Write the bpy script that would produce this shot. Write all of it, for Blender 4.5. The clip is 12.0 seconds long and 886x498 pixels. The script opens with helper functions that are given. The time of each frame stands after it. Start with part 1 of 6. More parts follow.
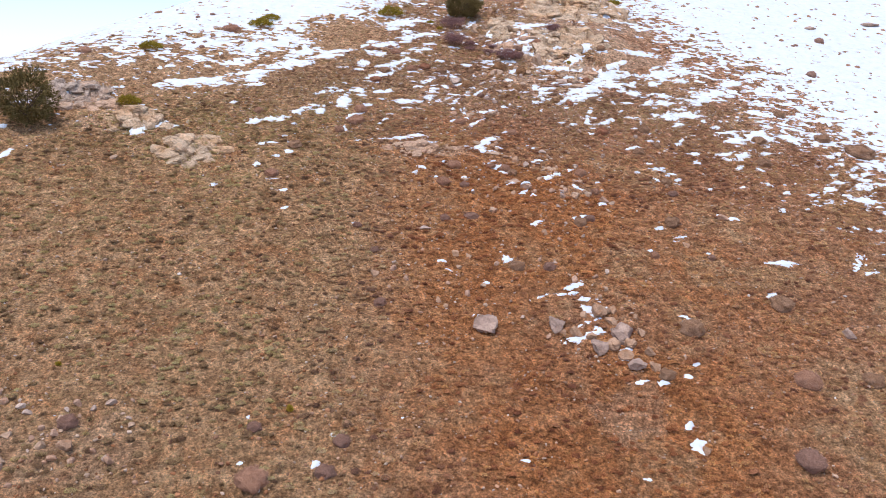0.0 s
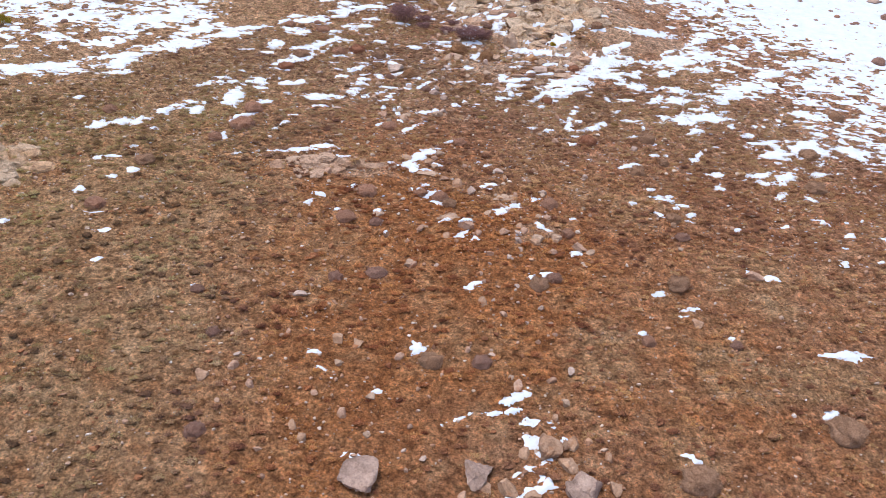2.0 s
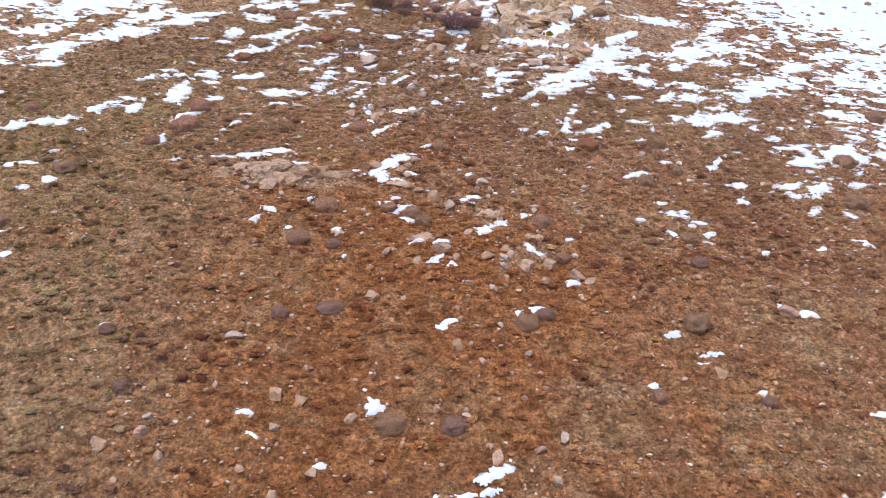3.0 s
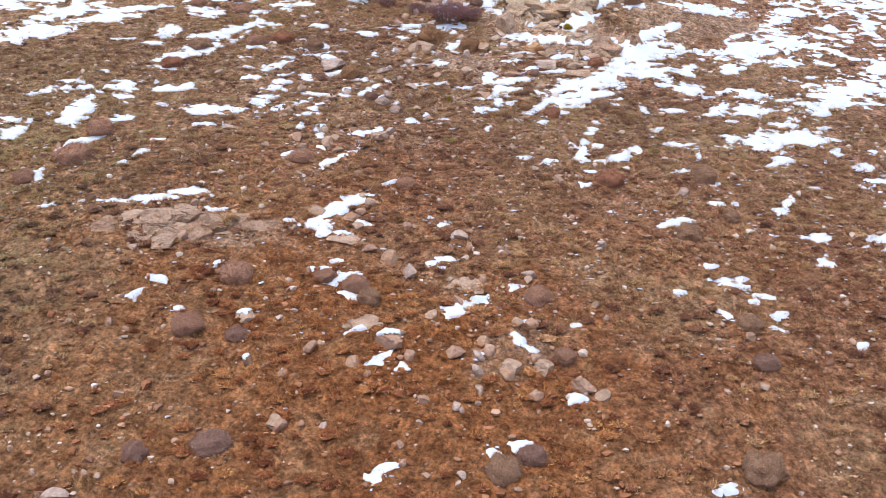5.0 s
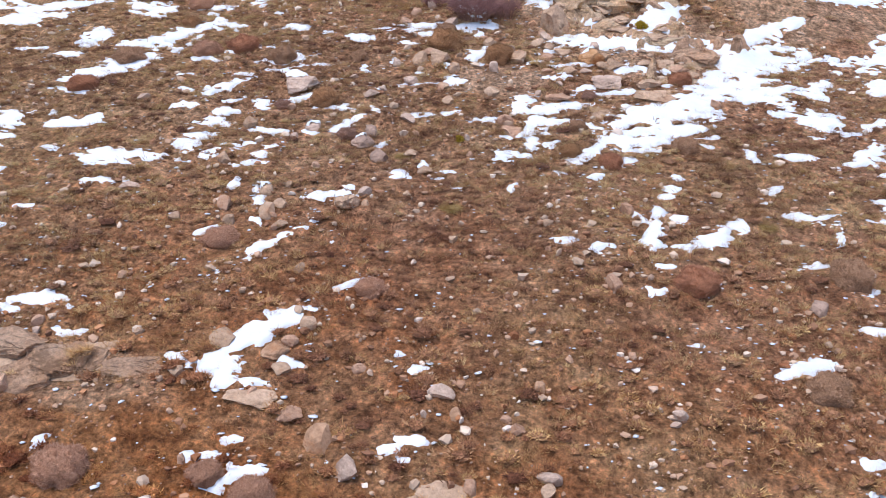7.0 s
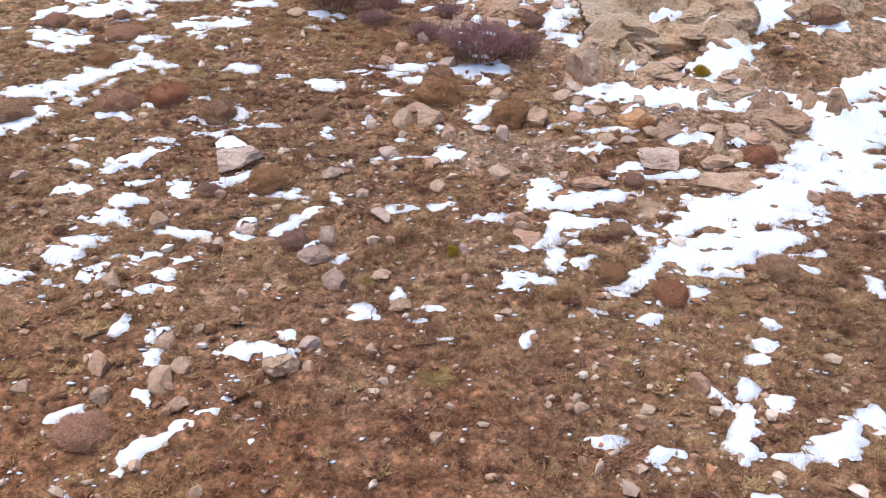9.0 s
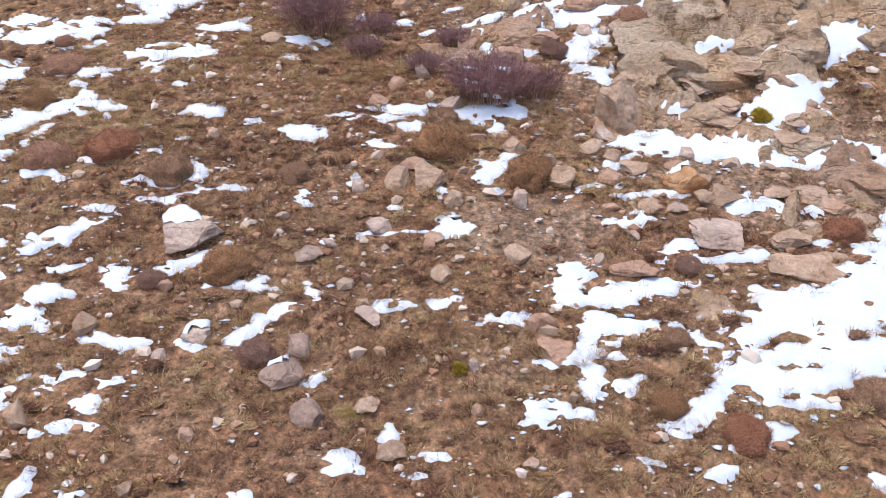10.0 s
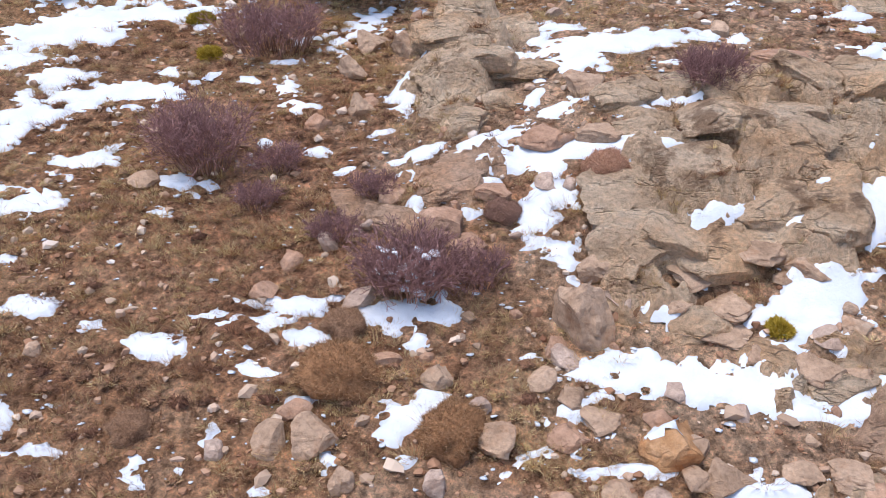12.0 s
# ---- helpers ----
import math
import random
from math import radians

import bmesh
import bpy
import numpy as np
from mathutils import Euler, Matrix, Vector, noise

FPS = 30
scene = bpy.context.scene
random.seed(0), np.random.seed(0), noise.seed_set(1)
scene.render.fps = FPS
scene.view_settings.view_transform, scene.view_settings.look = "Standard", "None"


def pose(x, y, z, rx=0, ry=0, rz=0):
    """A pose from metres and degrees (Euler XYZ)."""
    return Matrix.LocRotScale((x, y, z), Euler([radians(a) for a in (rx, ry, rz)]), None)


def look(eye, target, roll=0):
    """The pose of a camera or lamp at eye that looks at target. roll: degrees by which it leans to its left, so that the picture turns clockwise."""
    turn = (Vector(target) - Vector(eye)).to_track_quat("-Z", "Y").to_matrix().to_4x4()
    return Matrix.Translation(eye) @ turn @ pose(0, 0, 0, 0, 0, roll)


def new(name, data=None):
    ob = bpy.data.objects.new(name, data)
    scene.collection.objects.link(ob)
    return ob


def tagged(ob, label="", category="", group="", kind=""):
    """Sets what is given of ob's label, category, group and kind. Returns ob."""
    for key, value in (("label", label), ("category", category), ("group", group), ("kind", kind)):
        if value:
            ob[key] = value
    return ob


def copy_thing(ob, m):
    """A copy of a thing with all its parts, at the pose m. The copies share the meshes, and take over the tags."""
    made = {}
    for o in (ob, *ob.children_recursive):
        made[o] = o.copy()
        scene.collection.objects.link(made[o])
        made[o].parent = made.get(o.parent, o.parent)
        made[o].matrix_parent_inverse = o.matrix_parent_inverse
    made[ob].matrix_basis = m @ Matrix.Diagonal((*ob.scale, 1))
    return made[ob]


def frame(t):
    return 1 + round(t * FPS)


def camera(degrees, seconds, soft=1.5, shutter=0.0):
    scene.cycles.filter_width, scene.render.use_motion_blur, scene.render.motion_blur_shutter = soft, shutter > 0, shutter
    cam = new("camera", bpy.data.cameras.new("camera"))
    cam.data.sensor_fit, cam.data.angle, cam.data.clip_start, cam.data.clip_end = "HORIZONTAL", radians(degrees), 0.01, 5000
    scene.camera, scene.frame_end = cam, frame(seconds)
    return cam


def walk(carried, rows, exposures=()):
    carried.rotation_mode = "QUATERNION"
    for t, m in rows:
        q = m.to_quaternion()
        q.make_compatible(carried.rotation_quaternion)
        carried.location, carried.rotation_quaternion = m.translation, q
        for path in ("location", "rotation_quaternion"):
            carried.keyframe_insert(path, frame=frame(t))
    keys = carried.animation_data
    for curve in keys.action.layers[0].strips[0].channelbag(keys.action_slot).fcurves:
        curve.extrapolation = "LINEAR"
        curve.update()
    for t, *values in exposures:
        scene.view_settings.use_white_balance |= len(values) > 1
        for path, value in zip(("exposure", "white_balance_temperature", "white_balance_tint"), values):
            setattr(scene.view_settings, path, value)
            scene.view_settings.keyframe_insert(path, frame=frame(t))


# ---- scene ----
cam = camera(52.9, 12.0, soft=0.75)
PATH = [
    (0, (0.238, -0.209, 24.306), (0.23, 1.759, 23.95), 0.0),
    (0.5, (1.87, 4.326, 24.49), (1.845, 6.292, 24.122), 0.0),
    (1, (3.343, 8.924, 24.634), (3.302, 10.887, 24.258), 0.1),
    (1.5, (4.668, 13.56, 24.723), (4.609, 15.522, 24.338), 0.2),
    (2, (5.71, 17.808, 24.796), (5.635, 19.767, 24.401), 0.3),
    (2.5, (6.241, 21.436, 24.707), (6.165, 23.394, 24.307), 0.3),
    (3, (6.606, 24.28, 24.706), (6.525, 26.236, 24.299), 0.4),
    (3.2, (6.659, 25.224, 24.702), (6.578, 27.181, 24.296), 0.4),
    (4.8, (8.332, 33.444, 25.132), (8.2, 35.394, 24.71), -0.2),
    (5, (8.642, 34.589, 25.27), (8.456, 36.534, 24.841), -0.2),
    (5.5, (9.293, 37.576, 25.659), (8.977, 39.499, 25.214), -0.6),
    (6, (9.561, 40.597, 25.868), (9.251, 42.519, 25.411), -0.6),
    (6.5, (9.547, 43.351, 26.022), (9.215, 45.267, 25.557), -0.7),
    (6.7, (9.552, 44.328, 26.137), (9.201, 46.239, 25.666), -0.8),
    (8.3, (9.109, 50.458, 27.212), (8.718, 52.354, 26.709), -0.4),
    (8.5, (8.976, 51.151, 27.373), (8.586, 53.046, 26.864), -0.4),
    (9, (8.597, 53.0, 27.787), (8.211, 54.891, 27.265), -0.3),
    (9.5, (8.185, 54.934, 28.182), (7.799, 56.822, 27.647), -0.3),
    (10, (7.778, 56.865, 28.568), (7.39, 58.749, 28.021), -0.4),
    (10.5, (7.354, 58.664, 28.971), (6.966, 60.545, 28.414), -0.3),
    (11, (7.319, 60.151, 29.643), (6.912, 62.021, 29.062), -0.4),
    (11.5, (7.692, 61.452, 30.357), (7.266, 63.314, 29.764), -0.6),
    (12, (8.227, 62.548, 31.165), (7.814, 64.406, 30.551), -0.6),
]
walk(cam, [(t, look(eye, target, roll)) for t, eye, target, roll in PATH], [(0, 1.06), (3, 1.1), (6.5, 1.17), (9, 1.18), (12, 1.12)])

# ---- world, sun ----
SUN_ELEV, SUN_AZ = 74.0, 215.0
world = bpy.data.worlds.new("overcast_sky")
scene.world = world
world.use_nodes = True
wn, wl = world.node_tree.nodes, world.node_tree.links
sky = wn.new("ShaderNodeTexSky")
sky.sky_type, sky.sun_disc = "NISHITA", False
sky.sun_elevation, sky.sun_rotation = radians(SUN_ELEV), radians(SUN_AZ)
sky.dust_density, sky.air_density, sky.ozone_density, sky.altitude = 5.5, 0.75, 0.8, 2000.0
wl.new(sky.outputs[0], wn["Background"].inputs[0])
wn["Background"].inputs[1].default_value = 0.15
sun = new("sun", bpy.data.lights.new("sun", "SUN"))
sun.data.energy, sun.data.angle, sun.data.color = 1.5, radians(22), (1.0, 0.903, 0.86)
az, el = radians(SUN_AZ), radians(SUN_ELEV)
sun.matrix_world = look((40 * math.sin(az) * math.cos(el), 40 * math.cos(az) * math.cos(el) + 50, 40 * math.sin(el) + 30), (0, 50, 30))


# ---- number helpers ----
def lattice(ix, iy, seed):
    h = (ix.astype(np.int64) * 374761393 + iy.astype(np.int64) * 668265263 + seed * 362437) & 0xFFFFFFFF
    h = ((h ^ (h >> 13)) * 1274126177) & 0xFFFFFFFF
    return (h ^ (h >> 16)) / 4294967295.0


def vnoise(x, y, seed=0):
    """Smooth value noise, -1 to 1, over arrays."""
    x, y = np.asarray(x, float), np.asarray(y, float)
    fx, fy = np.floor(x), np.floor(y)
    u, v = x - fx, y - fy
    u, v = u * u * (3 - 2 * u), v * v * (3 - 2 * v)
    a, b = lattice(fx, fy, seed), lattice(fx + 1, fy, seed)
    c, d = lattice(fx, fy + 1, seed), lattice(fx + 1, fy + 1, seed)
    return 2 * (a + (b - a) * u + (c - a) * v + (a - b - c + d) * u * v) - 1


def fbm(x, y, seed=0, octaves=4, gain=0.5):
    total, amp, norm = 0.0, 1.0, 0.0
    for k in range(octaves):
        total = total + amp * vnoise(x * 2.03**k + 17.3 * k, y * 2.03**k - 9.1 * k, seed + k)
        norm, amp = norm + amp, amp * gain
    return total / norm


def ramp(v, lo, hi):
    s = np.clip((v - lo) / (hi - lo), 0, 1)
    return s * s * (3 - 2 * s)


# ---- the hillside ----
def hill(x, y):
    """The smooth hillside: one even slope with a rounded shoulder that falls away uphill to the left."""
    x, y = np.asarray(x, float), np.asarray(y, float)
    up = np.where(y > 110, 110 + 60 * (1 - np.exp(-np.maximum(y - 110, 0) / 60)), y)
    up = np.where(up < 15, 15 - 70 * (1 - np.exp(-np.maximum(15 - up, 0) / 70)), up)
    side = 130 * np.tanh(x / 130)
    z = -7.01 - 0.0863 * side + 0.4569 * up
    u = (x + 31.6) * -0.7906 + (y - 63.6) * 0.6125 + 1.0
    u = np.maximum(u, 0)
    z = z - np.where(u < 12, 0.028 * u * u, 4.03 + 0.67 * (u - 12)) * ramp(u, -1, 1)
    z = np.maximum(z, -45 + 2.0 * vnoise(x / 90, y / 90, 4))
    # the rocky rib that stands proud of the slope
    z = z + 0.85 * ramp(y, 73.6, 77.2) * ramp(x, 2.5, 8.0) * (1 - 0.75 * ramp(y, 79.5, 86)) * (1 - ramp(x, 12.5, 19))
    return z + 0.13 * fbm(x / 7.5, y / 7.5, 11, 3) + 2.5 * fbm(x / 60, y / 60, 6, 2) * ramp(np.hypot(x, y - 60), 70, 160)


def ground_z(x, y):
    lumps = 0.12 * fbm(x / 0.62, y / 0.55, 41, 2) * (1 - 0.6 * ramp(y, 55, 64))
    return hill(x, y) + 0.05 * fbm(x / 1.1, y / 1.1, 21, 3) + 0.055 * fbm(x / 0.34, y / 0.34, 31, 2) + lumps


def hz(x, y):
    return float(ground_z(np.array([x]), np.array([y]))[0])


def slope_turn(rz=0.0, part=1.0):
    """Leans a thing with the slope by a share of it."""
    n = Vector((0.0863 * part, -0.4569 * part, 1)).normalized()
    return Vector((0, 0, 1)).rotation_difference(n).to_matrix().to_4x4() @ pose(0, 0, 0, 0, 0, rz)


# ---- mesh helpers ----
def mesh_np(name, verts, faces, smooth=True):
    """A mesh from arrays of places and of triangles or quads."""
    me = bpy.data.meshes.new(name)
    verts, faces = np.asarray(verts, np.float32), np.asarray(faces, np.int32)
    n, k = faces.shape
    me.vertices.add(len(verts))
    me.vertices.foreach_set("co", verts.ravel())
    me.loops.add(n * k)
    me.loops.foreach_set("vertex_index", faces.ravel())
    me.polygons.add(n)
    me.polygons.foreach_set("loop_start", np.arange(0, n * k, k, dtype=np.int32))
    me.polygons.foreach_set("loop_total", np.full(n, k, dtype=np.int32))
    me.polygons.foreach_set("use_smooth", np.full(n, smooth))
    me.update(calc_edges=True)
    return me


def part(name, data, material, parent=None, label=""):
    """Links a mesh as one object under a thing."""
    if material and not data.materials:
        data.materials.append(material)
    ob = new(name, data)
    if parent is not None:
        ob.parent = parent
    return tagged(ob, label) if label else ob


# ---- materials ----
def material(name, rough=0.9, spec=0.25):
    m = bpy.data.materials.new(name)
    m.use_nodes = True
    b = m.node_tree.nodes["Principled BSDF"]
    b.inputs["Roughness"].default_value = rough
    b.inputs["Specular IOR Level"].default_value = spec
    return m, m.node_tree.nodes, m.node_tree.links, b


def noise_tex(n, l, co, scale, detail=4.0, rough=0.6):
    t = n.new("ShaderNodeTexNoise")
    t.inputs["Scale"].default_value, t.inputs["Detail"].default_value, t.inputs["Roughness"].default_value = scale, detail, rough
    l.new(co, t.inputs["Vector"])
    return t.outputs["Fac"]


def steps(n, l, fac, *stops):
    r = n.new("ShaderNodeValToRGB")
    el_ = r.color_ramp.elements
    while len(el_) < len(stops):
        el_.new(0.5)
    for e, (p, c) in zip(el_, stops):
        e.position, e.color = p, (*c, 1)
    l.new(fac, r.inputs[0])
    return r.outputs[0]


def mix(n, l, fac, a, b, how="MIX"):
    m = n.new("ShaderNodeMix")
    m.data_type, m.blend_type = "RGBA", how
    for slot, v in ((0, fac), (6, a), (7, b)):
        if isinstance(v, (int, float)):
            m.inputs[slot].default_value = v
        elif isinstance(v, tuple):
            m.inputs[slot].default_value = (*v, 1)
        else:
            l.new(v, m.inputs[slot])
    return m.outputs[2]


def bump(n, l, b, height, strength, distance):
    k = n.new("ShaderNodeBump")
    k.inputs["Strength"].default_value, k.inputs["Distance"].default_value = strength, distance
    l.new(height, k.inputs["Height"])
    l.new(k.outputs[0], b.inputs["Normal"])


def grey(v):
    return (v, v, v)


def soil_material():
    m, n, l, b = material("soil", 0.95, 0.1)
    co = n.new("ShaderNodeNewGeometry").outputs["Position"]
    att = n.new("ShaderNodeAttribute")
    att.attribute_name = "soil"
    sep = n.new("ShaderNodeSeparateColor")
    l.new(att.outputs["Color"], sep.inputs[0])
    fine = noise_tex(n, l, co, 9.0, 6.0, 0.7)
    mid = noise_tex(n, l, co, 1.3, 5.0, 0.62)
    grit = noise_tex(n, l, co, 38.0, 3.0, 0.7)
    brown = steps(n, l, mid, (0.3, (0.23, 0.11, 0.06)), (0.5, (0.42, 0.21, 0.118)), (0.7, (0.54, 0.31, 0.19)))
    rust = steps(n, l, mid, (0.3, (0.26, 0.083, 0.023)), (0.52, (0.41, 0.143, 0.041)), (0.75, (0.52, 0.213, 0.073)))
    olive = steps(n, l, mid, (0.3, (0.28, 0.155, 0.075)), (0.5, (0.45, 0.27, 0.14)), (0.7, (0.56, 0.37, 0.21)))
    c = mix(n, l, sep.outputs[0], brown, rust)
    c = mix(n, l, sep.outputs[1], c, olive)
    hue = noise_tex(n, l, co, 0.55, 5.0, 0.65)
    warm = mix(n, l, 1.0, steps(n, l, hue, (0.5, grey(0)), (0.68, grey(0.42))), att.outputs["Alpha"], "MULTIPLY")
    c = mix(n, l, warm, c, rust)
    c = mix(n, l, steps(n, l, hue, (0.34, grey(0.5)), (0.45, grey(0))), c, olive)
    stony = steps(n, l, mid, (0.3, (0.37, 0.235, 0.15)), (0.5, (0.55, 0.375, 0.25)), (0.7, (0.66, 0.49, 0.35)))
    c = mix(n, l, sep.outputs[2], c, stony)
    c = mix(n, l, 0.85, c, steps(n, l, fine, (0.34, grey(0.3)), (0.5, grey(1.08)), (0.66, (1.85, 1.78, 1.7))), "MULTIPLY")
    patch = noise_tex(n, l, co, 3.4, 5.0, 0.75)
    c = mix(n, l, 0.8, c, steps(n, l, patch, (0.38, (0.42, 0.37, 0.33)), (0.5, grey(0.95)), (0.62, (1.65, 1.6, 1.55))), "MULTIPLY")
    pale = steps(n, l, grit, (0.6, grey(0)), (0.72, grey(0.6)))
    c = mix(n, l, pale, c, (0.42, 0.32, 0.23))
    l.new(c, b.inputs["Base Color"])
    add = n.new("ShaderNodeMath")
    l.new(fine, add.inputs[0]), l.new(grit, add.inputs[1])
    bump(n, l, b, add.outputs[0], 1.0, 0.17)
    return m


def snow_material():
    m, n, l, b = material("old_snow", 0.55, 0.35)
    co = n.new("ShaderNodeNewGeometry").outputs["Position"]
    a, f = noise_tex(n, l, co, 1.7, 5.0), noise_tex(n, l, co, 16.0, 4.0)
    l.new(steps(n, l, a, (0.3, (0.53, 0.59, 0.66)), (0.6, (0.62, 0.675, 0.74))), b.inputs["Base Color"])
    add = n.new("ShaderNodeMath")
    l.new(a, add.inputs[0]), l.new(f, add.inputs[1])
    bump(n, l, b, add.outputs[0], 0.35, 0.05)
    return m


def rock_material(name, dark, main, light, rust=0.15):
    m, n, l, b = material(name, 0.92, 0.2)
    tc = n.new("ShaderNodeNewGeometry").outputs["Position"]
    big, fine = noise_tex(n, l, tc, 1.6, 6.0, 0.65), noise_tex(n, l, tc, 13.0, 6.0, 0.72)
    c = steps(n, l, big, (0.28, dark), (0.5, main), (0.72, light))
    c = mix(n, l, 0.7, c, steps(n, l, fine, (0.3, (0.55, 0.5, 0.46)), (0.5, (1.05, 0.99, 0.93)), (0.7, (1.4, 1.33, 1.25))), "MULTIPLY")
    stain = noise_tex(n, l, tc, 2.9, 4.0, 0.6)
    c = mix(n, l, steps(n, l, stain, (0.55, grey(0)), (0.72, grey(rust))), c, (0.36, 0.15, 0.055))
    vor = n.new("ShaderNodeTexVoronoi")
    vor.feature = "DISTANCE_TO_EDGE"
    vor.inputs["Scale"].default_value = 3.1
    warp = n.new("ShaderNodeVectorMath")
    nz = n.new("ShaderNodeTexNoise")
    nz.inputs["Scale"].default_value = 4.0
    l.new(tc, nz.inputs["Vector"])
    sc = n.new("ShaderNodeVectorMath")
    sc.operation = "SCALE"
    sc.inputs[3].default_value = 0.45
    l.new(nz.outputs["Color"], sc.inputs[0])
    l.new(tc, warp.inputs[0]), l.new(sc.outputs[0], warp.inputs[1])
    l.new(warp.outputs[0], vor.inputs["Vector"])
    crack = steps(n, l, vor.outputs["Distance"], (0.0, grey(0.35)), (0.02, grey(1)))
    c = mix(n, l, 0.05, c, crack, "MULTIPLY")
    info = n.new("ShaderNodeObjectInfo")
    c = mix(n, l, 0.35, c, steps(n, l, info.outputs["Random"], (0.0, (0.8, 0.76, 0.72)), (1.0, (1.12, 1.08, 1.03))), "MULTIPLY")
    l.new(c, b.inputs["Base Color"])
    add = n.new("ShaderNodeMath")
    mul = n.new("ShaderNodeMath")
    mul.operation = "MULTIPLY"
    l.new(crack, mul.inputs[0])
    mul.inputs[1].default_value = 0.2
    l.new(fine, add.inputs[0]), l.new(mul.outputs[0], add.inputs[1])
    bump(n, l, b, add.outputs[0], 0.8, 0.05)
    return m


def bedrock_material(name, dark, main, light):
    """Bare weathered limestone with long open cracks, stains and pockets of earth."""
    m, n, l, b = material(name, 0.93, 0.2)
    co = n.new("ShaderNodeNewGeometry").outputs["Position"]
    mp = n.new("ShaderNodeMapping")
    mp.inputs["Rotation"].default_value, mp.inputs["Scale"].default_value = (0.4, 0.1, 0.35), (0.55, 1.5, 1.8)
    l.new(co, mp.inputs[0])
    big, fine = noise_tex(n, l, mp.outputs[0], 1.3, 6.0, 0.65), noise_tex(n, l, co, 11.0, 7.0, 0.75)
    c = steps(n, l, big, (0.3, dark), (0.5, main), (0.68, light))
    c = mix(n, l, 0.75, c, steps(n, l, fine, (0.3, (0.5, 0.48, 0.46)), (0.5, grey(1.0)), (0.7, (1.4, 1.36, 1.3))), "MULTIPLY")
    vor = n.new("ShaderNodeTexVoronoi")
    vor.feature = "DISTANCE_TO_EDGE"
    vor.inputs["Scale"].default_value = 1.5
    warp, sc, nz = n.new("ShaderNodeVectorMath"), n.new("ShaderNodeVectorMath"), n.new("ShaderNodeTexNoise")
    nz.inputs["Scale"].default_value, nz.inputs["Detail"].default_value = 2.2, 5.0
    sc.operation = "SCALE"
    sc.inputs[3].default_value = 0.9
    l.new(mp.outputs[0], nz.inputs["Vector"]), l.new(nz.outputs["Color"], sc.inputs[0])
    l.new(mp.outputs[0], warp.inputs[0]), l.new(sc.outputs[0], warp.inputs[1])
    l.new(warp.outputs[0], vor.inputs["Vector"])
    line = steps(n, l, vor.outputs["Distance"], (0.0, grey(0.3)), (0.05, grey(1)))
    broken = noise_tex(n, l, co, 1.9, 3.0)
    crack = mix(n, l, steps(n, l, broken, (0.47, grey(0)), (0.56, grey(1))), (1.0, 1.0, 1.0), line)
    c = mix(n, l, 0.4, c, crack, "MULTIPLY")
    ochre = noise_tex(n, l, co, 0.55, 5.0, 0.6)
    c = mix(n, l, steps(n, l, ochre, (0.46, grey(0)), (0.66, grey(0.55))), c, mix(n, l, 1.0, c, (1.08, 0.82, 0.58), "MULTIPLY"))
    pocket = noise_tex(n, l, co, 1.15, 6.0, 0.7)
    c = mix(n, l, steps(n, l, pocket, (0.56, grey(0)), (0.63, grey(0.75))), c, (0.25, 0.155, 0.095))
    l.new(c, b.inputs["Base Color"])
    add, mul = n.new("ShaderNodeMath"), n.new("ShaderNodeMath")
    mul.operation = "MULTIPLY"
    mul.inputs[1].default_value = 0.8
    l.new(crack, mul.inputs[0])
    l.new(fine, add.inputs[0]), l.new(mul.outputs[0], add.inputs[1])
    bump(n, l, b, add.outputs[0], 1.0, 0.19)
    return m


def island_material(name, *stops, rough=0.9):
    """Many small pieces, each of its own shade."""
    m, n, l, b = material(name, rough, 0.15)
    geo = n.new("ShaderNodeNewGeometry")
    c = steps(n, l, geo.outputs["Random Per Island"], *stops)
    big = noise_tex(n, l, geo.outputs["Position"], 0.7, 4.0)
    c = mix(n, l, 0.6, c, steps(n, l, big, (0.3, grey(0.65)), (0.7, grey(1.3))), "MULTIPLY")
    l.new(c, b.inputs["Base Color"])
    return m


def core_material(name, a, c2):
    m, n, l, b = material(name, 0.95, 0.1)
    co = n.new("ShaderNodeTexCoord").outputs["Object"]
    f = noise_tex(n, l, co, 22.0, 4.0, 0.75)
    l.new(steps(n, l, f, (0.35, a), (0.65, c2)), b.inputs["Base Color"])
    bump(n, l, b, f, 1.0, 0.05)
    return m


SOIL, SNOW = soil_material(), snow_material()
ROCKS = {
    "tan": rock_material("tan_limestone", (0.24, 0.17, 0.12), (0.4, 0.298, 0.22), (0.53, 0.41, 0.315), 0.35),
    "grey": rock_material("grey_limestone", (0.28, 0.215, 0.175), (0.43, 0.345, 0.295), (0.56, 0.465, 0.405), 0.15),
    "red": rock_material("reddish_rock", (0.25, 0.157, 0.11), (0.4, 0.268, 0.195), (0.52, 0.37, 0.28), 0.45),
    "dark": rock_material("dark_rock", (0.19, 0.14, 0.115), (0.33, 0.25, 0.21), (0.46, 0.36, 0.3), 0.12),
    "earthy": rock_material("earth_stained_rock", (0.21, 0.135, 0.09), (0.37, 0.245, 0.165), (0.48, 0.345, 0.245), 0.5),
    "orange": rock_material("rusty_rock", (0.26, 0.14, 0.07), (0.42, 0.25, 0.13), (0.5, 0.36, 0.24), 0.9),
}


